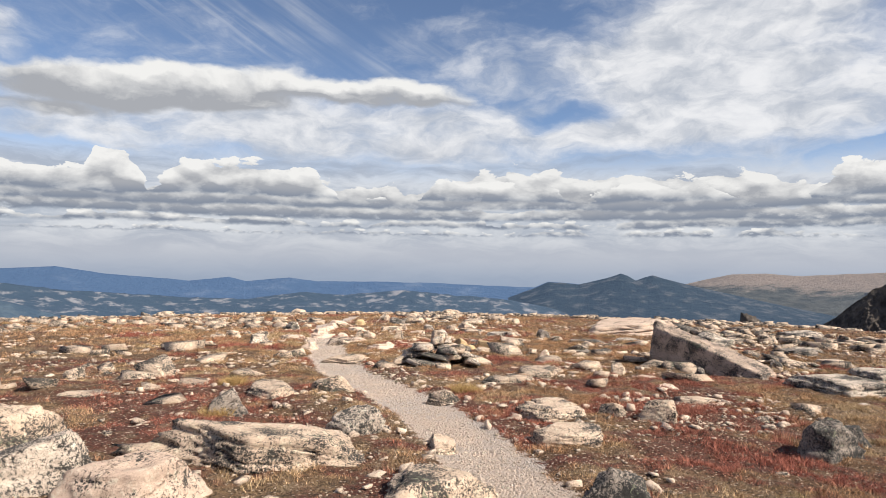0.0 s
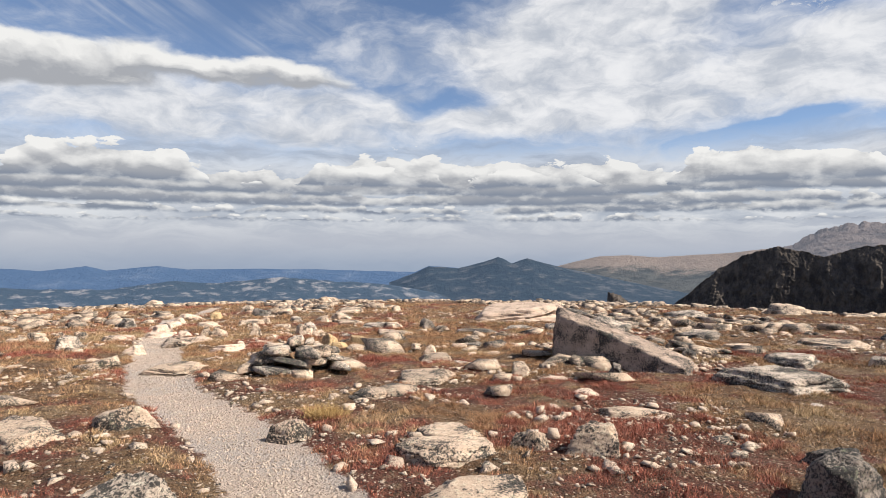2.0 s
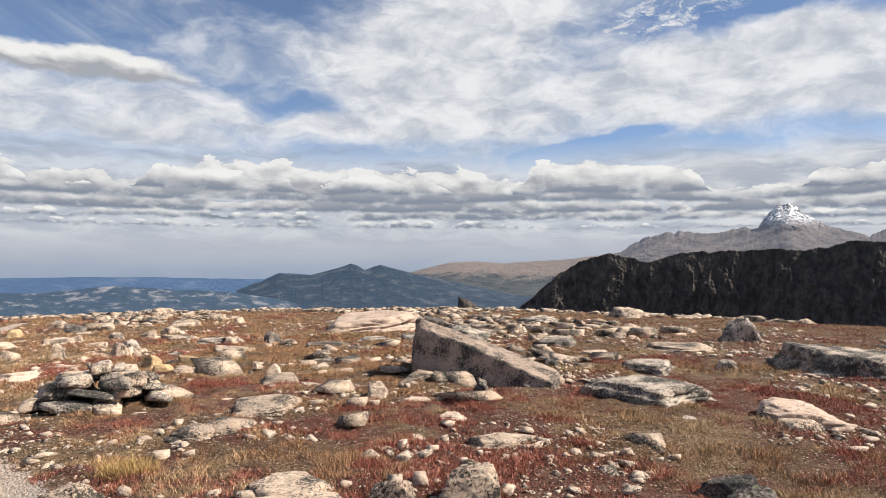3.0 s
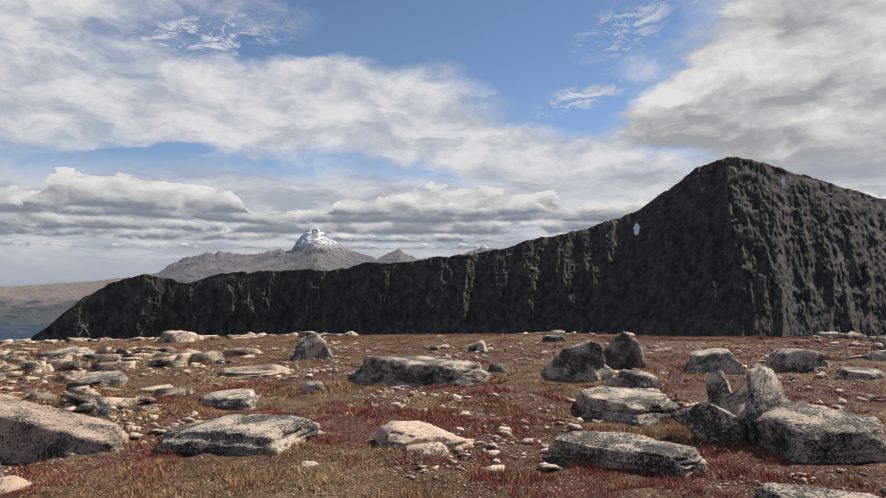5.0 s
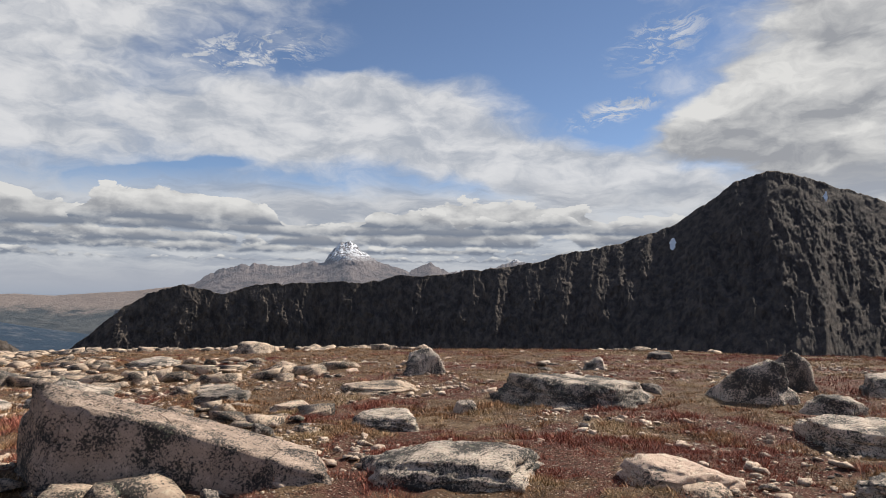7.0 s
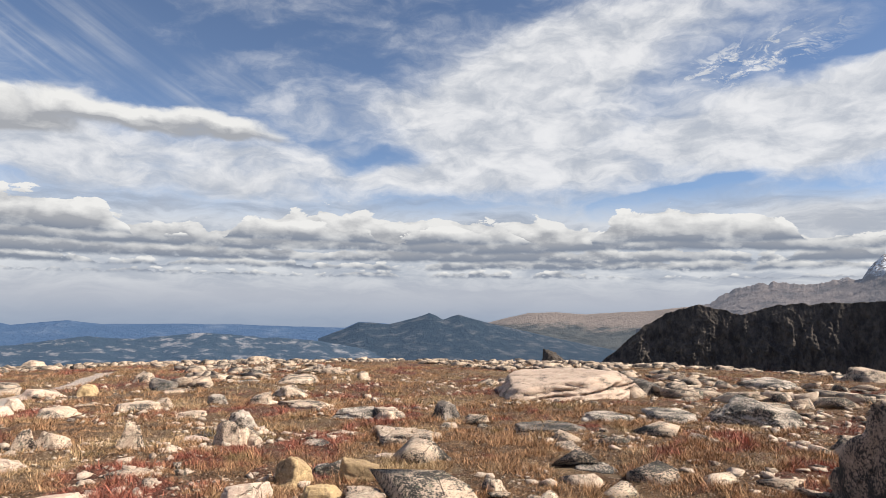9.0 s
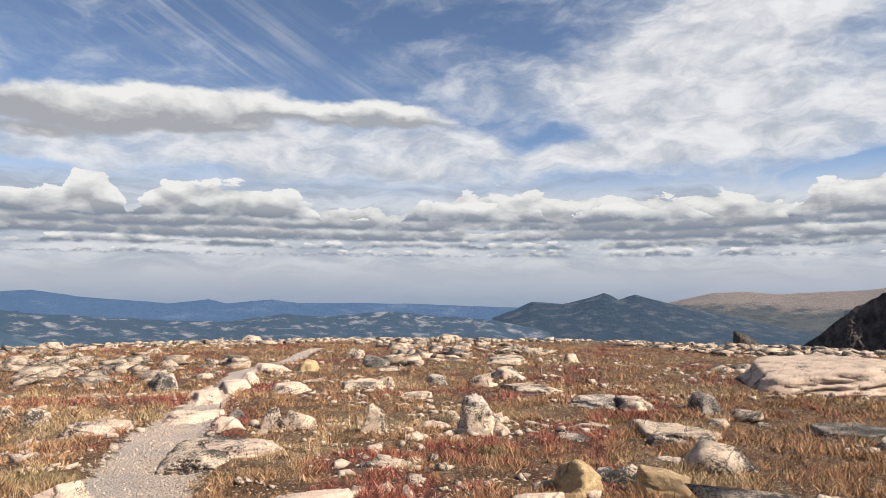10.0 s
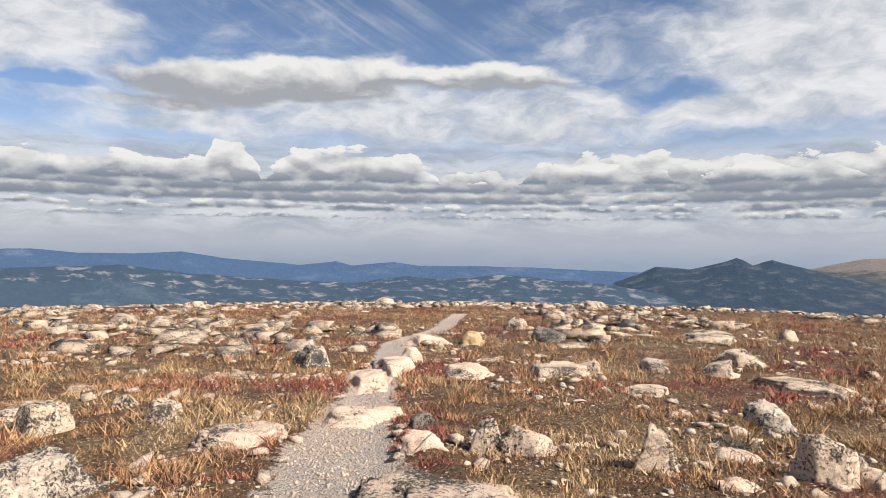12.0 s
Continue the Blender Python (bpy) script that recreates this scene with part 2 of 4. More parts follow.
def granite(name, light, dark, lichen, lichen_colour=(0.035, 0.034, 0.032)):
    """Coarse granite: speckled, stained, with crusts of lichen where it has weathered."""
    m, n, bsdf = material(name, 0.9)
    place = n.add("ShaderNodeNewGeometry").outputs["Position"]
    chance = n.add("ShaderNodeObjectInfo").outputs["Random"]
    isle = n.add("ShaderNodeNewGeometry").outputs["Random Per Island"]
    stain = n.noise(place, 2.6, 5.0, 0.6)
    grain = n.noise(place, 130.0, 3.0, 0.7)
    mottled = n.noise(place, 17.0, 6.0, 0.65)
    colour = n.mix(n.step(stain, 0.3, 0.7), light, dark)
    pale = tuple(min(0.75, c * 1.3) for c in light)
    colour = n.mix(n.step(mottled, 0.5, 0.75), colour, pale)
    tone = n.math("ADD", n.math("MULTIPLY", n.math("ADD", chance, isle), 0.22), 0.78)
    colour = n.mix(1.0, colour, n.xyz(tone, tone, tone), "MULTIPLY")
    colour = n.mix(n.math("MULTIPLY", n.step(grain, 0.5, 0.72), 0.4), colour, (0.11, 0.09, 0.08))
    crack = n.cells(n.vec("ADD", place, n.vec("MULTIPLY", n.xyz(mottled, stain, mottled), (0.3, 0.3, 0.3))), 1.6, "DISTANCE_TO_EDGE")
    crack = n.step(crack, 0.0, 0.008, 1.0, 0.0)
    colour = n.mix(n.math("MULTIPLY", crack, 0.3), colour, (0.09, 0.07, 0.06))
    crust = n.noise(place, 52.0, 8.0, 0.8, 0.5)
    where = n.noise(place, 3.4, 4.0, 0.6)
    crust = n.math("ADD", crust, n.math("MULTIPLY", n.math("SUBTRACT", where, 0.5), 0.6))
    level = 0.70 - 0.27 * lichen
    colour = n.mix(n.math("MULTIPLY", n.step(crust, level, level + 0.05), 0.95), colour, lichen_colour)
    green = n.noise(place, 21.0, 6.0, 0.7, 0.3)
    green = n.math("ADD", green, n.math("MULTIPLY", n.math("SUBTRACT", n.noise(place, 1.7, 2.0), 0.5), 0.6))
    colour = n.mix(n.math("MULTIPLY", n.step(green, 0.66, 0.74), 0.55 * min(1.0, lichen + 0.3)), colour, (0.3, 0.31, 0.2))
    n.put(bsdf.inputs["Base Color"], colour)
    rough_h = n.math("ADD", n.math("SUBTRACT", n.math("MULTIPLY", mottled, 0.7), n.math("MULTIPLY", crack, 0.5)), n.math("ADD", n.math("MULTIPLY", grain, 0.12), n.math("MULTIPLY", crust, 0.25)))
    bump(n, bsdf, rough_h, 1.0, 0.035)
    return m


GRANITE = {
    "tan": granite("tan granite", (0.68, 0.51, 0.375), (0.50, 0.37, 0.27), 0.76),
    "pink": granite("pink granite", (0.70, 0.52, 0.40), (0.58, 0.42, 0.32), 0.5),
    "yellow": granite("ochre granite", (0.54, 0.38, 0.20), (0.38, 0.26, 0.15), 0.12),
    "grey": granite("grey granite", (0.66, 0.535, 0.425), (0.48, 0.385, 0.305), 0.86),
    "dark": granite("lichened granite", (0.38, 0.31, 0.25), (0.22, 0.18, 0.15), 0.92),
    "speckled": granite("speckled granite", (0.52, 0.39, 0.30), (0.38, 0.285, 0.22), 0.8),
    "pale": granite("pale granite", (0.68, 0.52, 0.395), (0.58, 0.44, 0.335), 0.55),
}
WORDS = {"tan": "sunlit tan granite {} speckled with dark lichen", "pink": "pinkish weathered granite {} with rounded edges",
         "yellow": "ochre-stained angular granite {} beside others", "grey": "grey granite {} crusted with black lichen",
         "dark": "dark lichen-covered granite {} with rough faces", "pale": "broad pale granite {} sloping out of the turf"}


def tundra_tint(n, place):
    """Where the turf is red, where straw and where olive; darkened further along the trail."""
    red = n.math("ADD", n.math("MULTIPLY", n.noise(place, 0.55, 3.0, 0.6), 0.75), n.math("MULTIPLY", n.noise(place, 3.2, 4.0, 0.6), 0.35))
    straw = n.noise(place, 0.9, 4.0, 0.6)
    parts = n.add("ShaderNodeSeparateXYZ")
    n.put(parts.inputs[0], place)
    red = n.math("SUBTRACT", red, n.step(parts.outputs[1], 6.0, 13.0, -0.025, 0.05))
    # less straw past y 9: dimmer light there is put into the turf colour
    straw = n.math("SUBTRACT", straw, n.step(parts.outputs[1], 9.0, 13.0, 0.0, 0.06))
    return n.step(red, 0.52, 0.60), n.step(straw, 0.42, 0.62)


def turf_material():
    m, n, bsdf = material("tundra turf", 0.95)
    place = n.add("ShaderNodeNewGeometry").outputs["Position"]
    trail = n.add("ShaderNodeAttribute", attribute_name="trail").outputs["Fac"]
    far = n.add("ShaderNodeAttribute", attribute_name="far").outputs["Fac"]
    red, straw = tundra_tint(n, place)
    fine = n.noise(place, 22.0, 6.0, 0.75)
    mid = n.noise(place, 5.0, 5.0, 0.65)
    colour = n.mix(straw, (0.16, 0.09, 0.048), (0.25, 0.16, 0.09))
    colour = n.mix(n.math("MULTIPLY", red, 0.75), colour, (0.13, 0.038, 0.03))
    colour = n.mix(n.math("MULTIPLY", n.step(fine, 0.46, 0.62), 0.8), colour, (0.04, 0.027, 0.017))
    colour = n.mix(n.math("MULTIPLY", n.step(mid, 0.52, 0.66), 0.5), colour, (0.26, 0.19, 0.12))
    chips = n.cells(place, 38.0)
    which = n.add("ShaderNodeRGBToBW")
    n.put(which.inputs[0], n.cells(place, 38.0, out="Color"))
    chips = n.math("MULTIPLY", n.step(chips, 0.30, 0.38, 1.0, 0.0), n.step(which.outputs[0], 0.60, 0.64))
    colour = n.mix(n.math("MULTIPLY", chips, 0.85), colour, (0.52, 0.40, 0.29))
    # gravel of the trail
    pebble = n.cells(place, 55.0, out="Color")
    grit = n.noise(place, 160.0, 3.0, 0.7)
    gap = n.cells(place, 55.0)
    damp = n.noise(place, 1.1, 3.0)
    gravel = n.mix(n.step(damp, 0.42, 0.6), (0.60, 0.46, 0.36), (0.50, 0.42, 0.36))
    lum = n.add("ShaderNodeRGBToBW")
    n.put(lum.inputs[0], pebble)
    gravel = n.mix(n.math("MULTIPLY", lum.outputs[0], 0.6), gravel, (0.55, 0.47, 0.41))
    gravel = n.mix(n.math("MULTIPLY", n.step(grit, 0.5, 0.7), 0.45), gravel, (0.12, 0.10, 0.09))
    edge = n.math("ADD", trail, n.math("MULTIPLY", n.math("SUBTRACT", n.noise(place, 9.0, 4.0, 0.7), 0.5), 0.9))
    on_trail = n.step(edge, 0.42, 0.58)
    colour = n.mix(on_trail, colour, gravel)
    woods = n.mix(n.step(n.noise(place, 0.006, 6.0, 0.65), 0.42, 0.6), (0.045, 0.06, 0.05), (0.16, 0.14, 0.11))
    colour = n.mix(far, colour, woods)
    n.put(bsdf.inputs["Base Color"], colour)
    h = n.math("ADD", n.math("MULTIPLY", fine, 1.0), n.math("MULTIPLY", n.math("SUBTRACT", 1.0, gap), 0.5))
    bump(n, bsdf, h, 1.0, 0.06)
    return m


def blade_material():
    m, n, bsdf = material("tundra grass", 0.8)
    geo = n.add("ShaderNodeNewGeometry")
    place, isle = geo.outputs["Position"], geo.outputs["Random Per Island"]
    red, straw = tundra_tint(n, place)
    dry = n.mix(isle, (0.13, 0.085, 0.042), (0.78, 0.56, 0.32))
    brown = n.mix(isle, (0.08, 0.042, 0.023), (0.66, 0.38, 0.20))
    olive = n.mix(isle, (0.10, 0.095, 0.03), (0.24, 0.21, 0.08))
    ruddy = n.mix(isle, (0.09, 0.018, 0.018), (0.52, 0.15, 0.11))
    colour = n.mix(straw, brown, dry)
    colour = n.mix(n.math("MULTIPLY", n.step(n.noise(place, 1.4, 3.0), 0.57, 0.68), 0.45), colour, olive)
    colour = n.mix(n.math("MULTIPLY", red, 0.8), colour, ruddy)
    n.put(bsdf.inputs["Base Color"], colour)
    return m


TURF, BLADES = turf_material(), blade_material()


def far_material(name, dark, light, scale, haze_glow, patch=(0.5, 0.62), snow=None, cap=(0.85, 0.87, 0.9), tall=1.0):
    """Distant slopes; haze is painted on as a faint even glow of their surface."""
    m, n, bsdf = material(name, 0.95)
    place = n.add("ShaderNodeNewGeometry").outputs["Position"]
    place = n.vec("MULTIPLY", place, (1.0, 1.0, tall))
    big = n.noise(place, scale, 7.0, 0.65)
    fine = n.noise(place, scale * 9.0, 5.0, 0.7)
    colour = n.mix(n.step(n.math("ADD", n.math("MULTIPLY", big, 0.75), n.math("MULTIPLY", fine, 0.3)), *patch), dark, light)
    colour = n.mix(n.math("MULTIPLY", n.step(fine, 0.4, 0.7), 0.4), colour, tuple(c * 0.5 for c in dark))
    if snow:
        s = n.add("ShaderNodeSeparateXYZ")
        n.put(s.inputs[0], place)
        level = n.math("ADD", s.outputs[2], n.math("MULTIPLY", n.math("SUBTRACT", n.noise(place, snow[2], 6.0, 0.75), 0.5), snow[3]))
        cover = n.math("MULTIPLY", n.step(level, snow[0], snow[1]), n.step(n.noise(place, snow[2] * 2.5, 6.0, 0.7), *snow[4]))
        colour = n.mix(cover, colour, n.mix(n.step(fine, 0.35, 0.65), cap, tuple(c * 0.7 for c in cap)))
    n.put(bsdf.inputs["Base Color"], colour)
    bump(n, bsdf, n.math("ADD", big, n.math("MULTIPLY", fine, 0.4)), 1.0, 0.25 / scale)
    bsdf.inputs["Emission Color"].default_value = (*haze_glow, 1)
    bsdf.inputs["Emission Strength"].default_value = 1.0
    return m


# ---- building ----
def part(name, bm, mat, parent=None, label="", smooth=True):
    me = bpy.data.meshes.new(name)
    if isinstance(bm, bmesh.types.BMesh):
        bm.to_mesh(me)
        bm.free()
    else:
        verts, faces = bm
        me.vertices.add(len(verts))
        me.vertices.foreach_set("co", np.ascontiguousarray(verts, dtype=np.float32).ravel())
        k = faces.shape[1]
        me.loops.add(faces.size)
        me.loops.foreach_set("vertex_index", faces.astype(np.int32).ravel())
        me.polygons.add(len(faces))
        me.polygons.foreach_set("loop_start", np.arange(0, faces.size, k, dtype=np.int32))
        me.update(calc_edges=True)
    me.materials.append(mat)
    if smooth:
        me.polygons.foreach_set("use_smooth", np.ones(len(me.polygons), dtype=bool))
    ob = new(name, me)
    if parent:
        ob.parent = parent
    if label:
        tagged(ob, label)
    return ob


def grid_faces(rows, cols, closed=False):
    r, c = np.meshgrid(np.arange(rows - 1), np.arange(cols if closed else cols - 1), indexing="ij")
    a, b = r * cols + c, r * cols + (c + 1) % cols
    return np.stack([a, b, b + cols, a + cols], -1).reshape(-1, 4)


def lie(x, y):
    """Height of the plateau without its small bumps."""
    x, y = np.asarray(x, float), np.asarray(y, float)
    z = 0.15 - 0.022 * y - 0.0007 * y * y
    z = z - np.where(x > 0, 0.004 * x + 0.0007 * x * x, 0.0010 * x * x)
    z = z - 0.0025 * np.clip(x - 14, 0, None) ** 2
    return np.where(z < -5, -5 - 450 * (1 - np.exp((np.minimum(z, -5) + 5) / 450)), z)


TRAIL = np.array([(0.9, -3.0), (0.8, 0.5), (0.67, 2.2), (0.51, 3.25), (0.3, 4.4), (-0.12, 5.85), (-0.64, 7.05), (-1.48, 8.7), (-2.15, 11.0),
                  (-2.5, 12.7), (-2.75, 13.7), (-3.0, 14.5), (-3.2, 15.8), (-3.58, 18.0), (-4.05, 20.4), (-3.85, 23.4), (-4.3, 30.0)])


def off_trail(x, y):
    """Metres from the middle of the trail."""
    best = np.full(np.shape(x), 1e9)
    for (ax, ay), (bx, by) in zip(TRAIL[:-1], TRAIL[1:]):
        dx, dy = bx - ax, by - ay
        s = np.clip(((x - ax) * dx + (y - ay) * dy) / (dx * dx + dy * dy), 0, 1)
        best = np.minimum(best, np.hypot(x - ax - s * dx, y - ay - s * dy))
    return best * np.interp(y, [14.0, 16.5], [1.0, 1.7])


def height(x, y):
    x, y = np.asarray(x, float).ravel(), np.asarray(y, float).ravel()
    r = np.hypot(x, y - 6)
    bumps = 0.16 * (fbm(flat3(x * 0.45, y * 0.45, 3.0), 4) - 0.5) * np.clip(1.4 - r / 60, 0.25, 1)
    fine = (0.08 * (fbm(flat3(x * 2.4, y * 2.4, 9.0), 3) - 0.5) + 0.07 * (fbm(flat3(x * 6.0, y * 6.0, 4.0), 3) - 0.5)) * np.clip(1.2 - r / 30, 0, 1)
    d = off_trail(x, y)
    worn = np.clip(1 - (d - 0.25) / 0.35, 0, 1)
    return lie(x, y) + bumps * (1 - 0.6 * worn) + fine * (1 - 0.75 * worn) - 0.05 * worn


def ground():
    rings = np.concatenate([[0.002, 0.08, 0.16], 0.25 * 1.02 ** np.arange(280), 0.25 * 1.02 ** 279 * 1.075 ** np.arange(1, 66)])
    rings = rings[rings < 4700]
    turn = np.linspace(0, 2 * np.pi, 760, endpoint=False)
    R, A = np.meshgrid(rings, turn, indexing="ij")
    x, y = (R * np.sin(A)).ravel() + 0.5, (R * np.cos(A)).ravel() + 6
    z = height(x, y)
    wild = np.clip((R.ravel() - 80) / 600, 0, 1)
    z = z + wild * 60 * (fbm(flat3(x / 180, y / 180, 1.0), 5) - 0.5)
    verts = np.stack([x, y, z], 1)
    ob = part("ground", (verts, grid_faces(len(rings), len(turn), True)), TURF)
    for name, values in (("trail", np.clip(1 - (off_trail(x, y) - 0.15) / 0.45, 0, 1)), ("far", np.clip((R.ravel() - 90) / 150, 0, 1))):
        at = ob.data.attributes.new(name, "FLOAT", "POINT")
        at.data.foreach_set("value", values.astype(np.float32))
    tagged(ob, "alpine tundra turf with a narrow worn gravel trail", "ground", kind="structure")


ground()


# ---- far mountains ----
def range_of(name, label, crest, far, near, foot, mat, crag, size, kind="structure", step=0.1, ridged=0.5, seed=0.0, rows=44, jag=0.0, ribs=0.0):
    """A mountain side seen from the plateau: crest as (azimuth, elevation) in degrees, crest and foot distances, elevation of the foot."""
    a0, a1 = crest[0][0], crest[-1][0]
    a = np.arange(a0, a1 + 1e-6, step)
    top = np.interp(a, [c[0] for c in crest], [c[1] for c in crest])
    top = top + 2 * jag * (fbm(flat3(a * 1.9, a * 0 + seed), 4, 0.6) - 0.5)
    s = np.concatenate([np.linspace(0, 1, rows), [1.06, 1.18, 1.4]])
    S, A = np.meshgrid(s, a, indexing="ij")
    if not np.isscalar(near):
        near = np.interp(a, [c[0] for c in near], [c[1] for c in near])[None, :]
    wide = max(3, int(3.0 / step) | 1)
    calm = np.convolve(np.pad(top, wide // 2, mode="edge"), np.ones(wide) / wide, mode="valid")[:len(top)]
    T = calm[None, :] + (top - calm)[None, :] * np.clip(S, 0, 1) ** 7
    up = np.minimum(S, 1.0)
    d = near + (far - near) * (S if ridged == 0 else S ** 0.9)
    zt = far * np.tan(np.radians(T)) + 1.4
    zf = near * np.tan(np.radians(foot))
    z = zf + (zt - zf) * up - np.clip(S - 1, 0, 1) * (far - near) * 0.9
    ar = np.radians(A)
    p = np.stack([(d * np.sin(ar)).ravel(), (d * np.cos(ar)).ravel(), z.ravel()], 1)
    n1 = fbm(p / size * np.array([1, 1, 0.4]) + seed, 6, 0.62) - 0.5
    gully = np.abs(value3(np.stack([A.ravel() * 1.1 * 900 / size / 10, S.ravel() * 1.5, A.ravel() * 0 + seed], 1)) - 0.5)
    edge = 0.25 + 0.75 * np.sin(np.pi * np.clip(S.ravel(), 0, 1))
    push = crag * (n1 * 1.6 - ridged * gully) * edge
    if ribs:
        # ribs and gullies that run down the face, and broken rock between them
        across, down = ar.ravel() * far / size, S.ravel() * ((zt - zf) + 0 * S).ravel() / size
        sway = 0.5 * (fbm(np.stack([across * 0.7, down * 0.8, across * 0 + seed + 5], 1), 3) - 0.5)
        rib = 1 - 2 * np.abs(fbm(np.stack([across * 1.5 + sway, down * 0.35, across * 0 + seed], 1), 3, 0.55) - 0.5) * 2
        rock_face = 1 - 4 * np.abs(fbm(np.stack([across * 4.5 + 2 * sway, down * 2.2, across * 0 + seed + 2], 1), 5, 0.68) - 0.5)
        push = -ribs * (0.75 * (rib - 0.5) + 0.42 * (rock_face - 0.5)) * np.clip(edge, 0.35, 1)
    p[:, 0] -= np.sin(ar.ravel()) * push * -1
    p[:, 1] -= np.cos(ar.ravel()) * push * -1
    p[:, 2] += crag * 0.14 * (fbm(p / size * 3.5 + seed, 4, 0.6) - 0.5) * np.where(S.ravel() > 0.9, 1.0, 0.7)
    ob = part(name, (p, grid_faces(len(s), len(a))[:, ::-1]), mat)
    return tagged(ob, label, "mountain", kind=kind)


# haze of distance: surface emission, and blue mixed into the forest base colours
HAZE_GLOW_FAR, HAZE_GLOW_MID = (0.035, 0.068, 0.14), (0.020, 0.036, 0.068)
FOREST_FAR = far_material("far forested hills", (0.03, 0.05, 0.075), (0.10, 0.12, 0.14), 0.0035, HAZE_GLOW_FAR, (0.52, 0.7))
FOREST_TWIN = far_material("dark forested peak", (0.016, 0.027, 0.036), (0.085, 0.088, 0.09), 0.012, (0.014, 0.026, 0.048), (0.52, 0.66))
FOREST_MID = far_material("wooded hills with bare rock", (0.025, 0.04, 0.05), (0.25, 0.235, 0.225), 0.014, HAZE_GLOW_MID, (0.54, 0.64))
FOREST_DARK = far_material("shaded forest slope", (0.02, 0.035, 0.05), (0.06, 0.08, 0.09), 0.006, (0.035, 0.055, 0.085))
# dark base below the brown cap: forest, with cloud shade painted into the colour
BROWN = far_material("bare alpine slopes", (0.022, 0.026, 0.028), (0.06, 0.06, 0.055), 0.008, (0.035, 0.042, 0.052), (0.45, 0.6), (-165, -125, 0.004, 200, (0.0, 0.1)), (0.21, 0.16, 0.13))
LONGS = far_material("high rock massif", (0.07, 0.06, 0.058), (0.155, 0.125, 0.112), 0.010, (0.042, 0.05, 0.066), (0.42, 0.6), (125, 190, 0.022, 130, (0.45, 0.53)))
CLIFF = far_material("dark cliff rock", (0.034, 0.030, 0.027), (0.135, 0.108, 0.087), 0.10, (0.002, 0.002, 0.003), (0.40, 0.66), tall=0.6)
SNOW, sn, sb = material("old snow", 0.7)
sn.put(sb.inputs["Base Color"], sn.mix(sn.noise(sn.add("ShaderNodeNewGeometry").outputs["Position"], 0.08, 5.0), (0.74, 0.77, 0.82), (0.88, 0.9, 0.92)))

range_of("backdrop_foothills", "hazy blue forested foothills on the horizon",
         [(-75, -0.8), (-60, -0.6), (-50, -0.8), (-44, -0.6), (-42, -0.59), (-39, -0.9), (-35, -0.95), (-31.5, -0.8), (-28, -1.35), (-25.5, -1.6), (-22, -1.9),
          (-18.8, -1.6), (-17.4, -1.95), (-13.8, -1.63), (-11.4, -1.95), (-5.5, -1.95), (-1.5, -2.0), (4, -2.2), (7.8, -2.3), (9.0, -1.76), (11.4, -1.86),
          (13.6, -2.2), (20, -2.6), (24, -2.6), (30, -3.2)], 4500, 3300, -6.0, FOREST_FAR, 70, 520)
range_of("backdrop_twin_peaks", "dark forested twin summits with blue haze in their colour", [(5.5, -3.2), (7.8, -2.35), (9.0, -1.78), (10.2, -1.82), (11.6, -1.95), (13.4, -1.5), (14.6, -1.15), (15.2, -0.93), (15.7, -1.1), (16.4, -1.5), (17.2, -1.2), (17.8, -1.02), (18.6, -1.3), (20.7, -1.8), (24, -2.5), (28, -3.3), (33, -4.2)], 3700, 2700, -7.0, FOREST_TWIN, 40, 200, seed=6.2, ridged=0.2)
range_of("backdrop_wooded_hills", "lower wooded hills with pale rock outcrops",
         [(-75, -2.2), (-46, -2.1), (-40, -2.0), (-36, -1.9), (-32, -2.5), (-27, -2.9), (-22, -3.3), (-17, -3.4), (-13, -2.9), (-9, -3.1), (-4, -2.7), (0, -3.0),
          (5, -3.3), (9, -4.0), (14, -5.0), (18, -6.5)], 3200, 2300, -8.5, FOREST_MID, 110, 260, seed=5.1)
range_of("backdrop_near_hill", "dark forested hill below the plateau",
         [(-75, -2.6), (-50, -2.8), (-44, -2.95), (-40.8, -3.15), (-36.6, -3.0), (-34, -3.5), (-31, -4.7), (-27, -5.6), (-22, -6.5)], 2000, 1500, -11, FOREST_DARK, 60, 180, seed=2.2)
range_of("backdrop_brown_slopes", "brown treeless alpine slopes, lower part painted dark as forest and cloud shade",
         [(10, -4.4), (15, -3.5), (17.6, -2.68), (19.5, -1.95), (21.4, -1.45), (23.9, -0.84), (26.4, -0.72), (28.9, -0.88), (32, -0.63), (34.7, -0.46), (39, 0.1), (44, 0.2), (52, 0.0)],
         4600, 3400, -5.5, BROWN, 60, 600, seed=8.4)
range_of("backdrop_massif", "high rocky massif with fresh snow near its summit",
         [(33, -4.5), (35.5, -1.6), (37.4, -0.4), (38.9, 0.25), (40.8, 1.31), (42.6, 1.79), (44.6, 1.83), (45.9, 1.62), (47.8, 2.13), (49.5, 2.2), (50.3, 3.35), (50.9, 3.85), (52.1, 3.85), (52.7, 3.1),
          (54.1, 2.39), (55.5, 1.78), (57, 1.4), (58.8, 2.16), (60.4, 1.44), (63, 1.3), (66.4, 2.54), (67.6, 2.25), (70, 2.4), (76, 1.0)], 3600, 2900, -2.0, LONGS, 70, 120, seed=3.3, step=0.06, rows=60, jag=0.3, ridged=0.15)
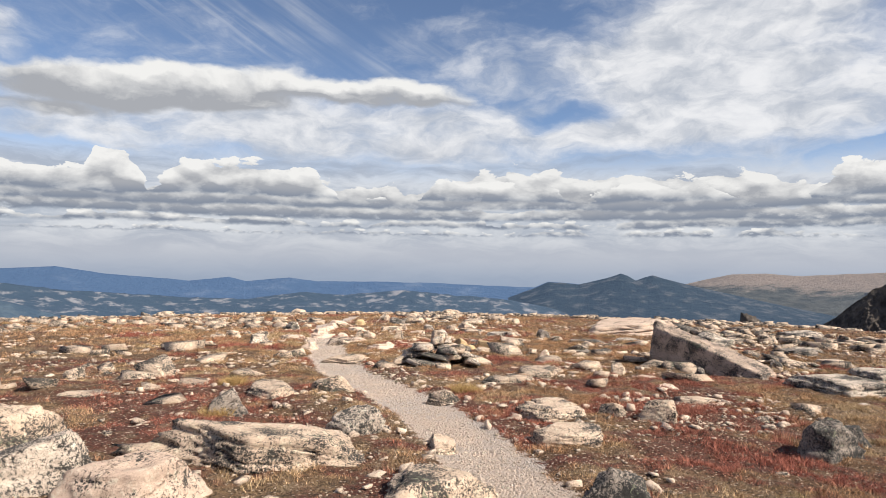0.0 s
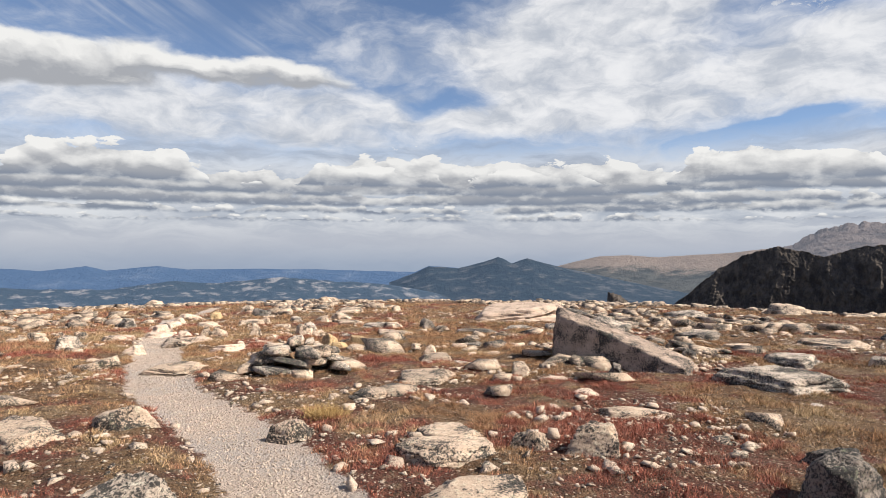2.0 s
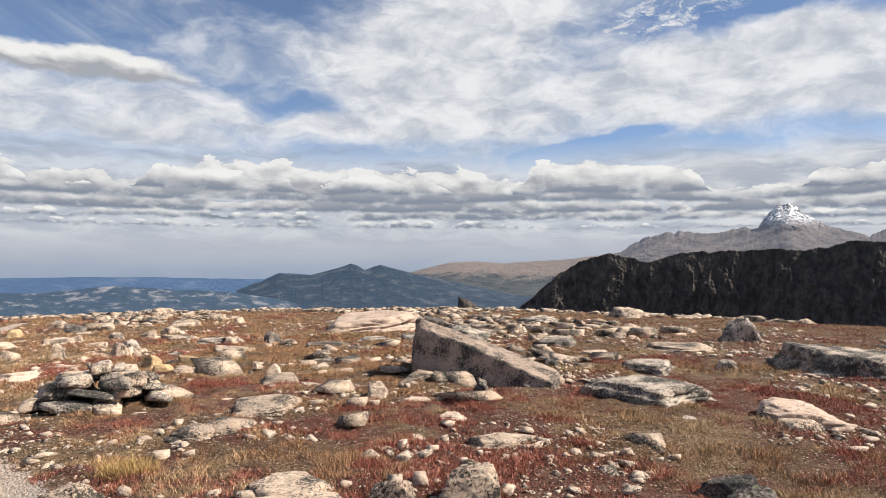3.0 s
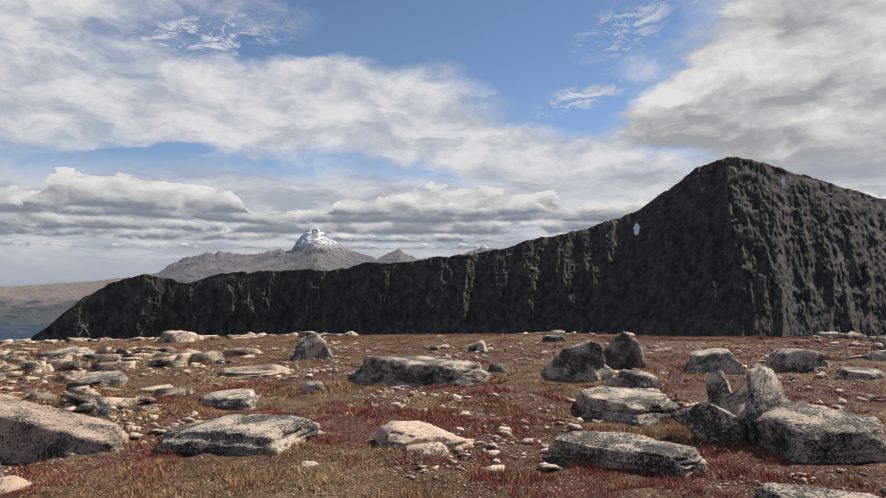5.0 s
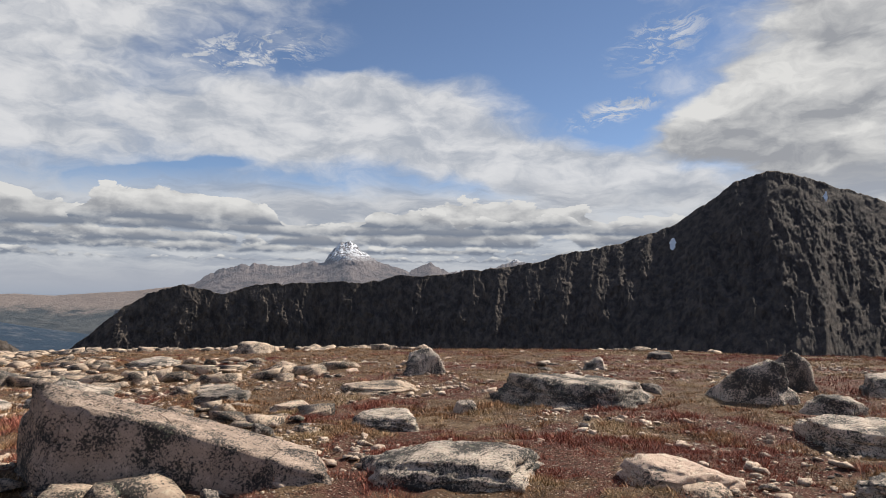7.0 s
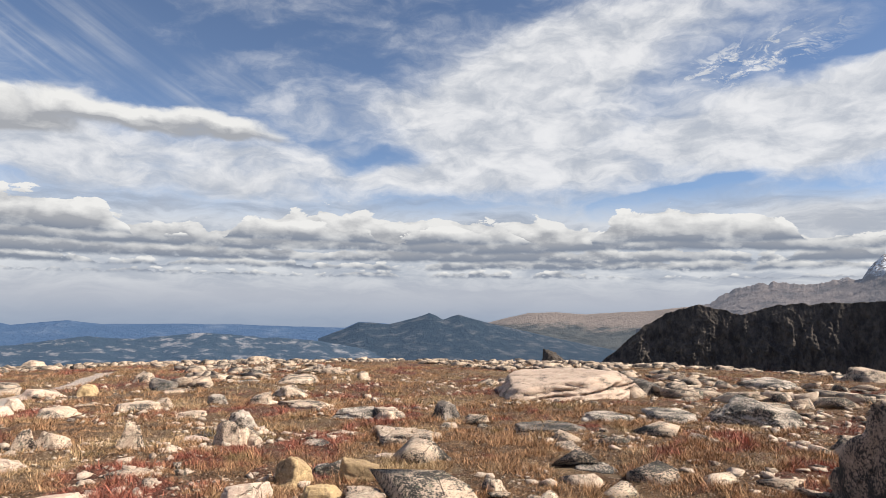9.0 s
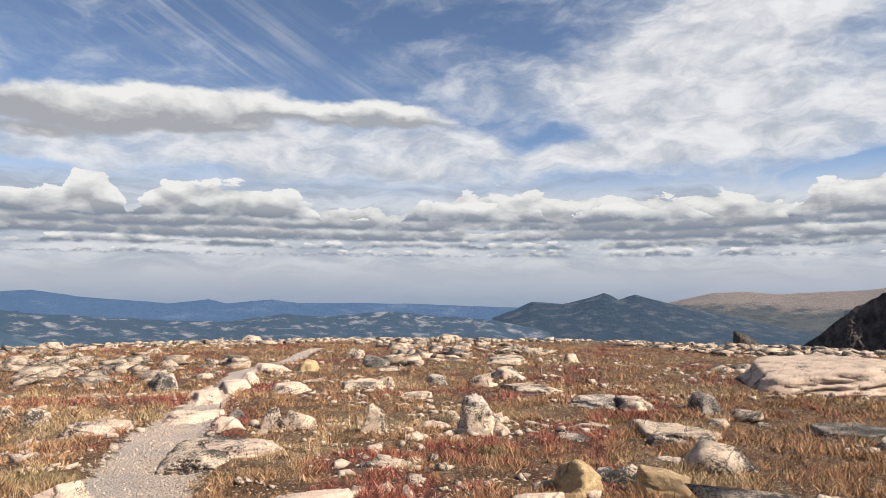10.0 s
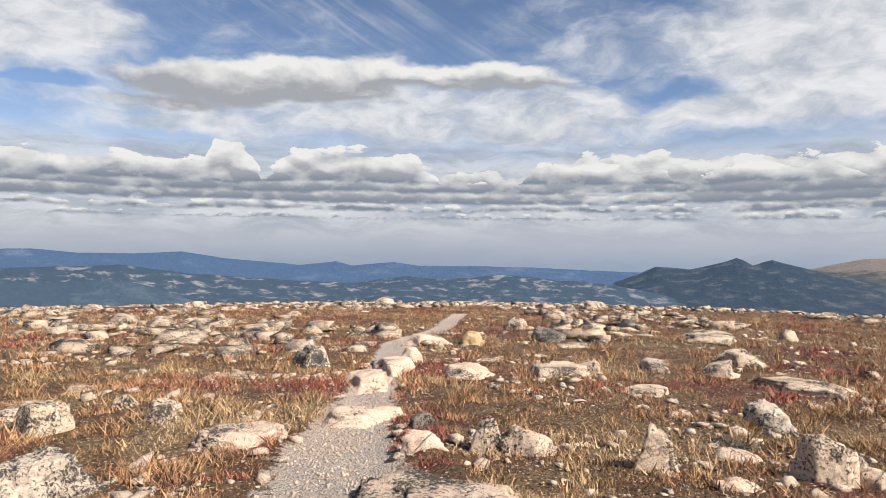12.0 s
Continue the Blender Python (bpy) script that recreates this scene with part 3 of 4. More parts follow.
CREST = [(29, -6.0), (30.4, -4.57), (33.5, -1.85), (35.3, -0.66), (37.8, 0.06), (39.3, -0.2), (41.0, -0.75), (42.0, -0.45), (43.6, 0.13), (47, 0.3), (50, 0.4), (54.2, 0.45), (55.6, 1.04), (57.7, 0.92),
         (60.4, 1.2), (62.4, 1.5), (65.4, 1.8), (68.4, 2.3), (70.4, 3.07), (73.4, 3.43), (76.5, 4.34), (79.4, 5.31), (81.9, 6.95), (84.3, 8.65), (86.7, 9.5),
         (88.5, 9.14), (90.7, 8.2), (93.3, 7.2), (95.8, 6.0), (98.2, 5.1), (101.2, 4.3), (104.3, 3.85), (112, 3.2), (125, 2.0), (150, -1.0)]
SLOPE = [(29, 970), (50, 960), (60, 900), (72, 820), (82, 730), (90, 700), (104, 750), (150, 800)]   # azimuth and distance of the foot
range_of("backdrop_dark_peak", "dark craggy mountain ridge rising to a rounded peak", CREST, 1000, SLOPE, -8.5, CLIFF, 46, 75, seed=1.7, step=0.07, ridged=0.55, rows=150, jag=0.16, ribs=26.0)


def snow_patch(a, e, wide, tall, lean, seed, lie_back=12.0):
    """A snow patch in a gully, a ragged sheet against the slope."""
    v, f = [], []
    for i in range(13):
        t = i / 12
        half = wide * 0.5 * (math.sin(math.pi * (0.12 + 0.8 * t)) * (0.75 + 0.5 * noise.noise((seed, t * 4, 0))))
        for k in (-1, -0.33, 0.33, 1):
            ang = radians(a + lean * (t - 0.5) + half * k)
            top = float(np.interp(a, [c[0] for c in CREST], [c[1] for c in CREST]))
            foot = float(np.interp(a, [c[0] for c in SLOPE], [c[1] for c in SLOPE]))
            d = foot + (1000 - foot) * ((e + tall * (t - 0.5) + 8.5) / (top + 8.5)) ** 0.9 - lie_back
            v.append((d * math.sin(ang), d * math.cos(ang), d * math.tan(radians(e + tall * (t - 0.5))) + 1.4 + 2 * noise.noise((k, t * 3, seed))))
    ob = part("snow_patch", (np.array(v), grid_faces(13, 4)), SNOW)
    tagged(ob, "old snow patch in a gully of the dark peak", "snow patch")


snow_patch(79.5, 3.8, 0.7, 1.0, 0.1, 1.0)
snow_patch(90.6, 7.0, 0.5, 1.2, 0.3, 2.0)
snow_patch(103.9, -0.4, 7.0, 5.8, 1.4, 3.0, 75.0)
snow_patch(100.6, -2.7, 0.5, 1.6, 1.3, 4.0)


# ---- rocks ----
def ball(level):
    bm = bmesh.new()
    bmesh.ops.create_icosphere(bm, subdivisions=level, radius=1.0)
    bm.verts.ensure_lookup_table()
    v = np.array([tuple(x.co) for x in bm.verts])
    f = np.array([[x.index for x in p.verts] for p in bm.faces])
    bm.free()
    return v / np.linalg.norm(v, axis=1)[:, None], f


BALLS = {k: ball(k) for k in (1, 2, 3, 4, 5)}


def stone(level, seed, kind="b", rough=0.06, sharp=160.0, squat=1.0):
    """A unit stone, broken along planes, half extents about 1. squat: its thickness against its width, so that its sides stay steep. kind: b block, f flat slab, u upright, w tilted slab, plain: a split block."""
    rnd = np.random.RandomState(seed)
    u, f = BALLS[level]
    planes = [((0, 0, -1), 1.0)]
    if kind == "plain":
        planes += [((0, 0, 1), 0.95), ((0.05, -1, 0.10), 0.92), ((-1, -0.25, 0.06), 0.95), ((1, 0.1, 0.1), 0.95), ((0.1, 1, 0.3), 0.9), ((-0.3, 0.5, 0.8), 1.05)]
    else:
        sides = {"b": 5, "f": 5, "u": 4, "w": 4}[kind]
        start = rnd.uniform(0, 6.28)
        for k in range(sides):
            a = start + (k + rnd.uniform(-0.4, 0.4)) * 6.283 / sides
            lean = rnd.uniform(*{"b": (0.0, 0.45), "f": (0.05, 0.55), "u": (0.0, 0.55), "w": (0.0, 0.4)}[kind])
            planes.append(((math.cos(a), math.sin(a), lean * squat), rnd.uniform(0.74, 1.0)))
        t = rnd.uniform(-1, 1, 2) * {"b": 0.42, "f": 0.16, "u": 0.5, "w": 0.1}[kind]
        planes.append(((t[0] + (0.45 if kind == "w" else 0), t[1], 1), rnd.uniform(0.8, 0.95)))
        for k in range(5 if kind == "f" else 6):
            a = rnd.uniform(0, 6.28)
            planes.append(((math.cos(a), math.sin(a), rnd.uniform(0.3, 2.2) * squat ** 0.6), rnd.uniform(0.9, 1.25)))
    total = 0
    for n, d in planes:
        n = np.array(n, float)
        n /= np.linalg.norm(n)
        total = total + np.clip(u @ n / d, 0, None) ** sharp
    p = u * (total ** (-1 / sharp))[:, None]
    if level > 2 and kind != "plain":
        # ledges where layers have split away
        for k in range(3):
            a, c, deep = rnd.uniform(0, 6.28), rnd.uniform(-0.3, 0.75), rnd.uniform(0.03, 0.2)
            side = np.clip((p[:, 0] * math.cos(a) + p[:, 1] * math.sin(a)) * 2.5 + rnd.uniform(-0.4, 0.6), 0, 1)
            over = 1 / (1 + np.exp(-np.clip((p[:, 2] + 0.3 * p[:, 0] * math.sin(3 * a) - c) * 60, -50, 50)))
            p[:, :2] *= (1 - deep * over * side)[:, None]
    off = rnd.uniform(0, 50, 3)
    bumpy = (fbm(p * 1.6 + off, 3) - 0.5) * 0.8
    if level > 2:
        bumpy = bumpy + (np.abs(fbm(p * 3.2 + off, 4, 0.6) - 0.5) - 0.1) * 2.0
    if level > 3:
        seam = np.abs(value3(p * np.array([0.9, 0.9, 3.4]) + off) - 0.5)
        bumpy = bumpy - 1.3 * np.clip(0.05 - seam, 0, 1) / 0.05 + (value3(p * 11 + off) - 0.5) * 0.9 + (value3(p * 24 + off) - 0.5) * 0.6
    return p * (1 + rough * bumpy[:, None]), f


count = [0]
FORMS = {"b": "boulder", "B": "block", "f": "slab", "f2": "slab", "u": "standing stone", "w": "tilted slab"}


def rock(x, y, yaw, wide, deep, high, form, colour, sink=0.0, tilt=(0, 0)):
    """One rock of the plateau, bedded in the turf: centre, turn, size above the ground."""
    count[0] += 1
    c = GRANITE[{"boulder_grey": "grey", "boulder_tan": "tan", "slab": "tan", "lich": "grey"}.get(colour, colour)]
    near = min(math.hypot(x - a, y - b) for a, b in ((0, 0), (0.5, 3), (1.2, 5), (0, 8), (-1.6, 10.5)))
    level = 5 if wide / near > 0.11 else 4 if wide / near > 0.03 else 3
    kind = {"b": "b", "B": "f", "f": "f", "f2": "f", "u": "u", "w": "w"}[form]
    bury = 0.5 * high + 0.06
    v, f = stone(level, 100 + count[0], kind, 0.06 if form in ("b", "u") else 0.08, squat=min(1.0, (high + bury) / (0.5 * (wide + deep))))
    v = v * np.array([wide / 2, deep / 2, (high + bury) / 2])
    v[:, 2] += (high - bury) / 2
    ob = part("rock", (v, f), c, smooth=False)
    ob.matrix_world = pose(x, y, max(float(lie(x, y)), float(height(x, y)[0]) - 0.02) - sink, tilt[0], tilt[1], yaw)
    words = WORDS[{"boulder_grey": "grey", "boulder_tan": "tan", "slab": "tan", "lich": "grey"}.get(colour, colour)]
    return tagged(ob, words.format(FORMS[form]), "rock", group="rocks on the plateau")


# the long wedge that stands above the rest
v, f = stone(5, 47, "plain", 0.035, 80.0)
along = v[:, 0]
v[:, 2] = np.where(v[:, 2] > 0, v[:, 2] * (0.60 - 0.46 * along), v[:, 2] * 0.3)
v[:, 1] *= 1 - 0.35 * np.clip(v[:, 2], 0, 1)
v *= np.array([1.2, 0.40, 0.74])
wedge = part("rock", (v, f), GRANITE["speckled"], smooth=False)
wedge.matrix_world = pose(4.28, 9.42, float(lie(4.3, 9.4)) + 0.02, 0, 0, -60)
tagged(wedge, "long wedge-shaped granite boulder with a dark lichened face", "rock", group="rocks on the plateau")

rock(-2.50, 3.07, 32, 0.89, 0.54, 0.33, 'b', 'boulder_grey')
rock(-3.37, 3.88, 35, 1.13, 0.68, 0.41, 'b', 'boulder_tan')
rock(-1.80, 2.93, 25, 0.80, 0.48, 0.31, 'b', 'pink')
rock(-1.12, 3.87, 13, 1.41, 0.93, 0.22, 'f2', 'slab', sink=-0.05, tilt=(0, 7))
rock(-2.13, 5.43, 19, 0.40, 0.22, 0.25, 'u', 'dark')
rock(-0.73, 4.76, 8, 0.56, 0.34, 0.22, 'b', 'lich')
rock(-0.01, 3.09, 1, 0.66, 0.62, 0.18, 'f2', 'tan')
rock(0.01, 4.38, 0, 0.25, 0.40, 0.07, 'f', 'tan')
rock(-1.94, 6.43, 15, 0.59, 0.80, 0.13, 'f2', 'tan')
rock(-1.37, 6.75, 10, 0.47, 0.31, 0.18, 'b', 'tan')
rock(1.16, 4.64, -11, 0.73, 0.59, 0.13, 'f2', 'tan')
rock(1.19, 6.04, -9, 0.67, 0.74, 0.09, 'f', 'tan')
rock(1.11, 2.96, -15, 0.42, 0.25, 0.21, 'b', 'dark')
rock(3.20, 4.38, -30, 0.39, 0.41, 0.26, 'b', 'dark')
rock(2.33, 5.63, -19, 0.34, 0.28, 0.17, 'b', 'tan')
rock(1.45, 8.75, -8, 0.78, 0.88, 0.08, 'f', 'tan')
rock(0.04, 6.42, 0, 0.32, 0.19, 0.11, 'b', 'tan')
rock(-3.91, 7.86, 24, 0.17, 0.19, 0.12, 'b', 'tan')
rock(-4.07, 6.39, 29, 0.63, 0.60, 0.06, 'f', 'tan')
rock(-3.16, 7.24, 21, 0.49, 0.69, 0.07, 'f', 'tan')
rock(-5.05, 7.87, 30, 0.31, 0.28, 0.13, 'b', 'tan')
rock(2.68, 8.79, -15, 0.25, 0.28, 0.16, 'b', 'tan')
rock(-1.68, 10.18, 9, 0.71, 0.73, 0.06, 'f', 'tan')
rock(-2.27, 13.31, 9, 0.61, 0.97, 0.09, 'f', 'tan')
rock(-5.07, 14.33, 18, 0.40, 0.44, 0.20, 'b', 'tan')
rock(2.25, 5.47, -26, 0.36, 0.26, 0.23, 'b', 'tan')
rock(1.79, 5.65, -19, 0.29, 0.17, 0.14, 'b', 'tan')
rock(1.15, 5.64, -11, 0.72, 0.59, 0.11, 'f', 'tan')
rock(2.98, 6.58, -28, 0.62, 0.37, 0.05, 'f', 'tan')
rock(5.57, 5.95, -50, 0.47, 0.43, 0.08, 'f2', 'tan')
rock(0.75, 7.87, -3, 0.38, 0.45, 0.06, 'f', 'tan')
rock(1.87, 10.45, -9, 0.49, 0.62, 0.06, 'f', 'tan')
rock(0.03, 6.41, 5, 0.34, 0.21, 0.11, 'b', 'tan')
rock(3.73, 4.93, -46, 0.35, 0.21, 0.12, 'b', 'dark')
rock(15.69, 20.40, -39, 1.43, 1.47, 0.36, 'b', 'tan')
rock(3.82, 8.54, -26, 0.20, 0.22, 0.15, 'b', 'dark')
rock(9.25, 7.97, -65, 1.40, 1.44, 0.33, 'B', 'grey')
rock(11.09, 11.49, -54, 0.68, 0.37, 0.48, 'u', 'grey')
rock(10.00, 5.85, -80, 0.78, 0.43, 0.50, 'u', 'grey')
rock(11.31, 5.67, -82, 0.50, 0.29, 0.51, 'u', 'dark')
rock(9.66, 5.14, -84, 0.66, 0.46, 0.20, 'b', 'grey')
rock(7.98, 4.92, -85, 1.13, 1.06, 0.17, 'f2', 'grey')
rock(6.14, 4.51, -88, 1.55, 0.70, 0.14, 'f2', 'grey')
rock(5.81, 6.22, -67, 0.76, 0.77, 0.16, 'f2', 'pink')
rock(5.33, 7.60, -51, 1.48, 0.99, 0.20, 'f2', 'grey')
rock(9.08, 10.98, -50, 1.41, 1.17, 0.10, 'f', 'tan')
rock(7.02, 9.41, -49, 0.75, 1.02, 0.10, 'f', 'grey')
rock(11.80, 4.42, -89, 0.87, 0.91, 0.30, 'b', 'grey')
rock(11.71, 2.51, -100, 0.69, 1.10, 0.08, 'f', 'grey')
rock(16.36, 21.19, -42, 1.11, 1.22, 0.35, 'b', 'tan')
rock(13.39, 9.01, -69, 0.39, 0.43, 0.24, 'b', 'grey')
rock(10.47, 7.35, -72, 0.42, 0.30, 0.13, 'b', 'dark')
rock(8.07, 9.02, -55, 0.31, 0.23, 0.11, 'b', 'grey')
rock(5.68, 10.00, -38, 0.26, 0.23, 0.13, 'b', 'dark')
rock(7.24, 11.08, -42, 0.57, 0.64, 0.06, 'f', 'tan')
rock(8.06, 13.43, -37, 0.72, 1.01, 0.08, 'f', 'grey')
rock(17.20, 8.52, -75, 0.71, 0.60, 0.17, 'b', 'dark')
rock(0.35, 12.39, 0, 0.31, 0.29, 0.19, 'b', 'yellow')
rock(0.49, 11.72, -1, 0.32, 0.19, 0.13, 'b', 'yellow')
rock(0.80, 11.65, -5, 0.43, 0.41, 0.09, 'f2', 'tan')
rock(0.01, 11.87, 4, 0.40, 0.24, 0.14, 'b', 'pink')
rock(0.73, 12.55, -4, 0.33, 0.20, 0.11, 'b', 'tan')
rock(6.24, 14.12, -38, 1.02, 1.13, 0.25, 'w', 'grey')
rock(5.39, 14.66, -32, 0.88, 1.16, 0.10, 'f', 'grey')
rock(4.57, 14.97, -27, 0.76, 0.90, 0.08, 'f', 'grey')
rock(3.30, 14.23, -21, 0.98, 0.92, 0.09, 'f', 'dark')
rock(7.11, 18.01, -31, 0.93, 1.03, 0.28, 'w', 'dark')
rock(2.54, 15.66, -14, 0.38, 0.41, 0.19, 'b', 'dark')
rock(7.31, 12.34, -51, 0.94, 1.08, 0.14, 'f2', 'dark')
rock(11.25, 19.10, -41, 1.12, 1.80, 0.16, 'f', 'grey')
rock(15.52, 20.95, -47, 0.99, 1.59, 0.12, 'f', 'tan')
rock(18.48, 20.43, -53, 1.05, 1.24, 0.06, 'f', 'tan')
rock(1.81, 15.79, -9, 0.47, 0.75, 0.12, 'f2', 'tan')
rock(1.68, 14.07, -10, 0.87, 0.69, 0.07, 'f', 'tan')
rock(0.75, 18.87, -2, 0.46, 0.43, 0.17, 'b', 'tan')
rock(0.03, 14.36, 3, 0.19, 0.21, 0.13, 'b', 'tan')
rock(1.77, 11.82, -15, 0.17, 0.11, 0.08, 'b', 'tan')
rock(1.95, 11.22, -19, 0.18, 0.12, 0.10, 'b', 'tan')
rock(7.24, 10.69, -60, 0.57, 0.46, 0.04, 'f', 'tan')
rock(5.35, 18.30, -23, 2.7, 2.95, 0.40, 'f2', 'pink', tilt=(3, -3))
rock(-3.64, 14.33, 27, 0.62, 0.57, 0.09, 'f2', 'pink')
rock(-2.01, 13.31, 16, 0.62, 0.47, 0.10, 'f2', 'pink')
rock(-1.22, 11.99, 10, 0.65, 0.38, 0.10, 'f2', 'pink')
rock(-1.80, 14.36, 11, 0.41, 0.29, 0.18, 'b', 'tan')
rock(-1.05, 14.15, 5, 0.20, 0.11, 0.26, 'u', 'tan')
rock(-0.05, 14.28, -5, 0.15, 0.17, 0.15, 'b', 'tan')
rock(-0.88, 13.05, 4, 0.44, 0.30, 0.04, 'f', 'tan')
rock(0.82, 12.26, -19, 0.42, 0.25, 0.18, 'b', 'yellow')
rock(-4.74, 16.54, 27, 0.86, 0.56, 0.05, 'f', 'tan')
rock(-4.45, 17.84, 22, 0.40, 0.44, 0.23, 'b', 'grey')
rock(1.67, 13.94, -22, 0.69, 0.84, 0.10, 'f', 'tan')
rock(-2.72, 12.20, 29, 0.28, 0.17, 0.10, 'b', 'pink')
rock(0.67, 19.01, -7, 0.51, 0.41, 0.17, 'b', 'tan')
rock(-4.47, 14.85, 31, 0.28, 0.21, 0.11, 'b', 'tan')
rock(-1.49, 17.69, 6, 0.51, 0.81, 0.11, 'f2', 'tan')
rock(0.88, 17.17, -9, 0.71, 0.63, 0.08, 'f2', 'tan')
rock(1.49, 16.02, -15, 0.84, 0.70, 0.10, 'f2', 'grey')
rock(0.69, 13.95, -13, 0.33, 0.33, 0.04, 'f', 'grey')
rock(0.62, 12.68, -15, 0.20, 0.31, 0.07, 'f2', 'grey')
rock(-3.10, 15.13, 20, 0.40, 0.44, 0.05, 'f', 'pink')
rock(-3.52, 16.94, 19, 0.50, 0.63, 0.06, 'f', 'pink')
rock(-3.45, 17.81, 17, 0.48, 0.76, 0.10, 'f', 'pink')
rock(-3.58, 20.26, 14, 0.61, 0.50, 0.18, 'b', 'pink')
rock(-2.86, 20.42, 11, 0.36, 0.40, 0.17, 'b', 'yellow')
rock(0.15, 38.60, -1, 0.91, 1.01, 0.33, 'b', 'tan')
rock(-9.95, 42.73, 15, 1.03, 1.14, 0.33, 'b', 'tan')
rock(-4.12, 13.22, 42, 0.53, 0.42, 0.20, 'B', 'grey')
rock(-2.15, 13.53, 9, 0.50, 0.30, 0.09, 'f2', 'tan')
rock(-3.40, 16.58, 16, 0.46, 0.70, 0.12, 'f2', 'pink')
rock(-3.19, 15.26, 18, 0.38, 0.39, 0.05, 'f', 'pink')
rock(-2.92, 15.34, 14, 0.34, 0.32, 0.04, 'f', 'pink')
rock(-2.42, 14.25, 11, 0.27, 0.16, 0.14, 'b', 'pink')
rock(-2.55, 14.94, 11, 0.22, 0.13, 0.10, 'b', 'dark')
rock(-2.00, 14.33, 5, 0.22, 0.12, 0.21, 'u', 'tan')
rock(-1.77, 14.31, 2, 0.25, 0.16, 0.14, 'b', 'grey')
rock(-0.04, 15.56, -18, 0.39, 0.25, 0.16, 'b', 'grey')
rock(-0.20, 14.26, -21, 0.21, 0.12, 0.24, 'u', 'tan')
rock(0.82, 17.35, -20, 0.81, 0.56, 0.09, 'f2', 'tan')
rock(0.22, 17.93, -14, 0.43, 0.32, 0.16, 'b', 'tan')
rock(-1.65, 21.31, -0, 0.73, 0.80, 0.18, 'w', 'dark')
rock(-2.81, 20.71, 6, 0.29, 0.31, 0.20, 'b', 'yellow')
rock(-4.35, 14.61, 33, 0.24, 0.18, 0.13, 'b', 'tan')
rock(-5.57, 14.80, 42, 0.44, 0.51, 0.06, 'f', 'tan')
rock(0.11, 14.24, -25, 0.19, 0.12, 0.07, 'b', 'tan')
rock(-0.66, 14.00, -16, 0.22, 0.13, 0.05, 'b', 'tan')
rock(-4.88, 14.93, 36, 0.24, 0.17, 0.11, 'b', 'tan')
rock(-1.62, 17.57, -0, 0.41, 0.66, 0.10, 'f', 'tan')
rock(-1.22, 17.73, -3, 0.37, 0.26, 0.14, 'b', 'tan')
rock(-2.54, 17.44, 7, 0.52, 0.84, 0.09, 'f', 'tan')
rock(-3.36, 18.37, 12, 0.25, 0.27, 0.17, 'b', 'pink')
rock(-0.45, 18.05, -9, 0.38, 0.28, 0.14, 'b', 'grey')
rock(1.04, 21.90, -13, 0.98, 1.57, 0.14, 'f', 'tan')
rock(0.10, 25.33, -7, 0.50, 0.50, 0.17, 'b', 'dark')
rock(2.65, 22.95, -19, 0.30, 0.33, 0.20, 'b', 'tan')
rock(-0.74, 16.76, -8, 0.44, 0.44, 0.05, 'f', 'tan')
rock(-2.26, 23.23, 3, 0.55, 0.60, 0.23, 'b', 'tan')
rock(-1.29, 20.36, -2, 0.62, 0.70, 0.06, 'f', 'tan')
rock(-0.11, 22.52, -7, 0.75, 0.72, 0.05, 'f', 'grey')
rock(-14.64, 32.52, 30, 1.03, 1.01, 0.26, 'b', 'tan')
rock(0.37, 41.19, -4, 1.17, 1.28, 0.33, 'b', 'tan')

# a broken outcrop: leaning plates round a split block
rock(6.95, 3.22, -103, 1.08, 1.25, 0.27, 'f2', 'grey', tilt=(7, 2))
rock(7.30, 3.52, -112, 0.30, 0.62, 0.58, 'u', 'grey', tilt=(0, -16))
rock(8.75, 4.02, -100, 0.24, 0.34, 0.34, 'u', 'grey', tilt=(0, -14))
rock(7.05, 3.90, -98, 0.58, 0.20, 0.17, 'f', 'grey', sink=-0.03, tilt=(0, 30))
rock(7.32, 3.72, -90, 0.32, 0.36, 0.24, 'b', 'grey', tilt=(0, 8))
rock(8.30, 3.82, -84, 0.38, 0.34, 0.24, 'b', 'grey')
rock(12.30, 3.25, -95, 0.86, 0.70, 0.30, 'b', 'grey')
rock(5.95, 2.52, -112, 0.46, 0.42, 0.52, 'u', 'dark')
rock(5.30, 3.22, -100, 0.95, 0.55, 0.10, 'f2', 'grey')
rock(14.20, 1.60, -98, 1.30, 0.80, 0.16, 'f2', 'grey')
rock(12.10, 1.35, -104, 1.10, 0.60, 0.14, 'f2', 'grey')

# ---- the cairn beside the trail: a heap of flat stones ----
cairn = new("cairn")
cairn.location = (-0.05, 9.75, float(lie(-0.05, 9.75)))
tagged(cairn, "low collapsed cairn of flat lichened granite slabs", "cairn")
rnd = random.Random(5)
for k in range(30):
    layer = k // 9
    spread = (0.52, 0.38, 0.26, 0.12)[layer]
    ang = k * 2.4
    size = rnd.uniform(0.3, 0.55) * (1.0 if layer < 3 else 0.7)
    v, f = stone(3, 300 + k, "f", 0.1, squat=0.2)
    v = v * np.array([size / 2, size * rnd.uniform(0.5, 0.8) / 2, rnd.uniform(0.03, 0.055)])
    ob = part("stone", (v, f), GRANITE[("tan", "grey", "tan", "grey")[k % 4]], cairn, smooth=False)
    ob.matrix_local = pose(spread * math.cos(ang) * 1.2, spread * math.sin(ang) * 0.8, 0.04 + 0.105 * layer + rnd.uniform(0, 0.03),
                           rnd.uniform(-14, 14), rnd.uniform(-14, 14), rnd.uniform(0, 360))


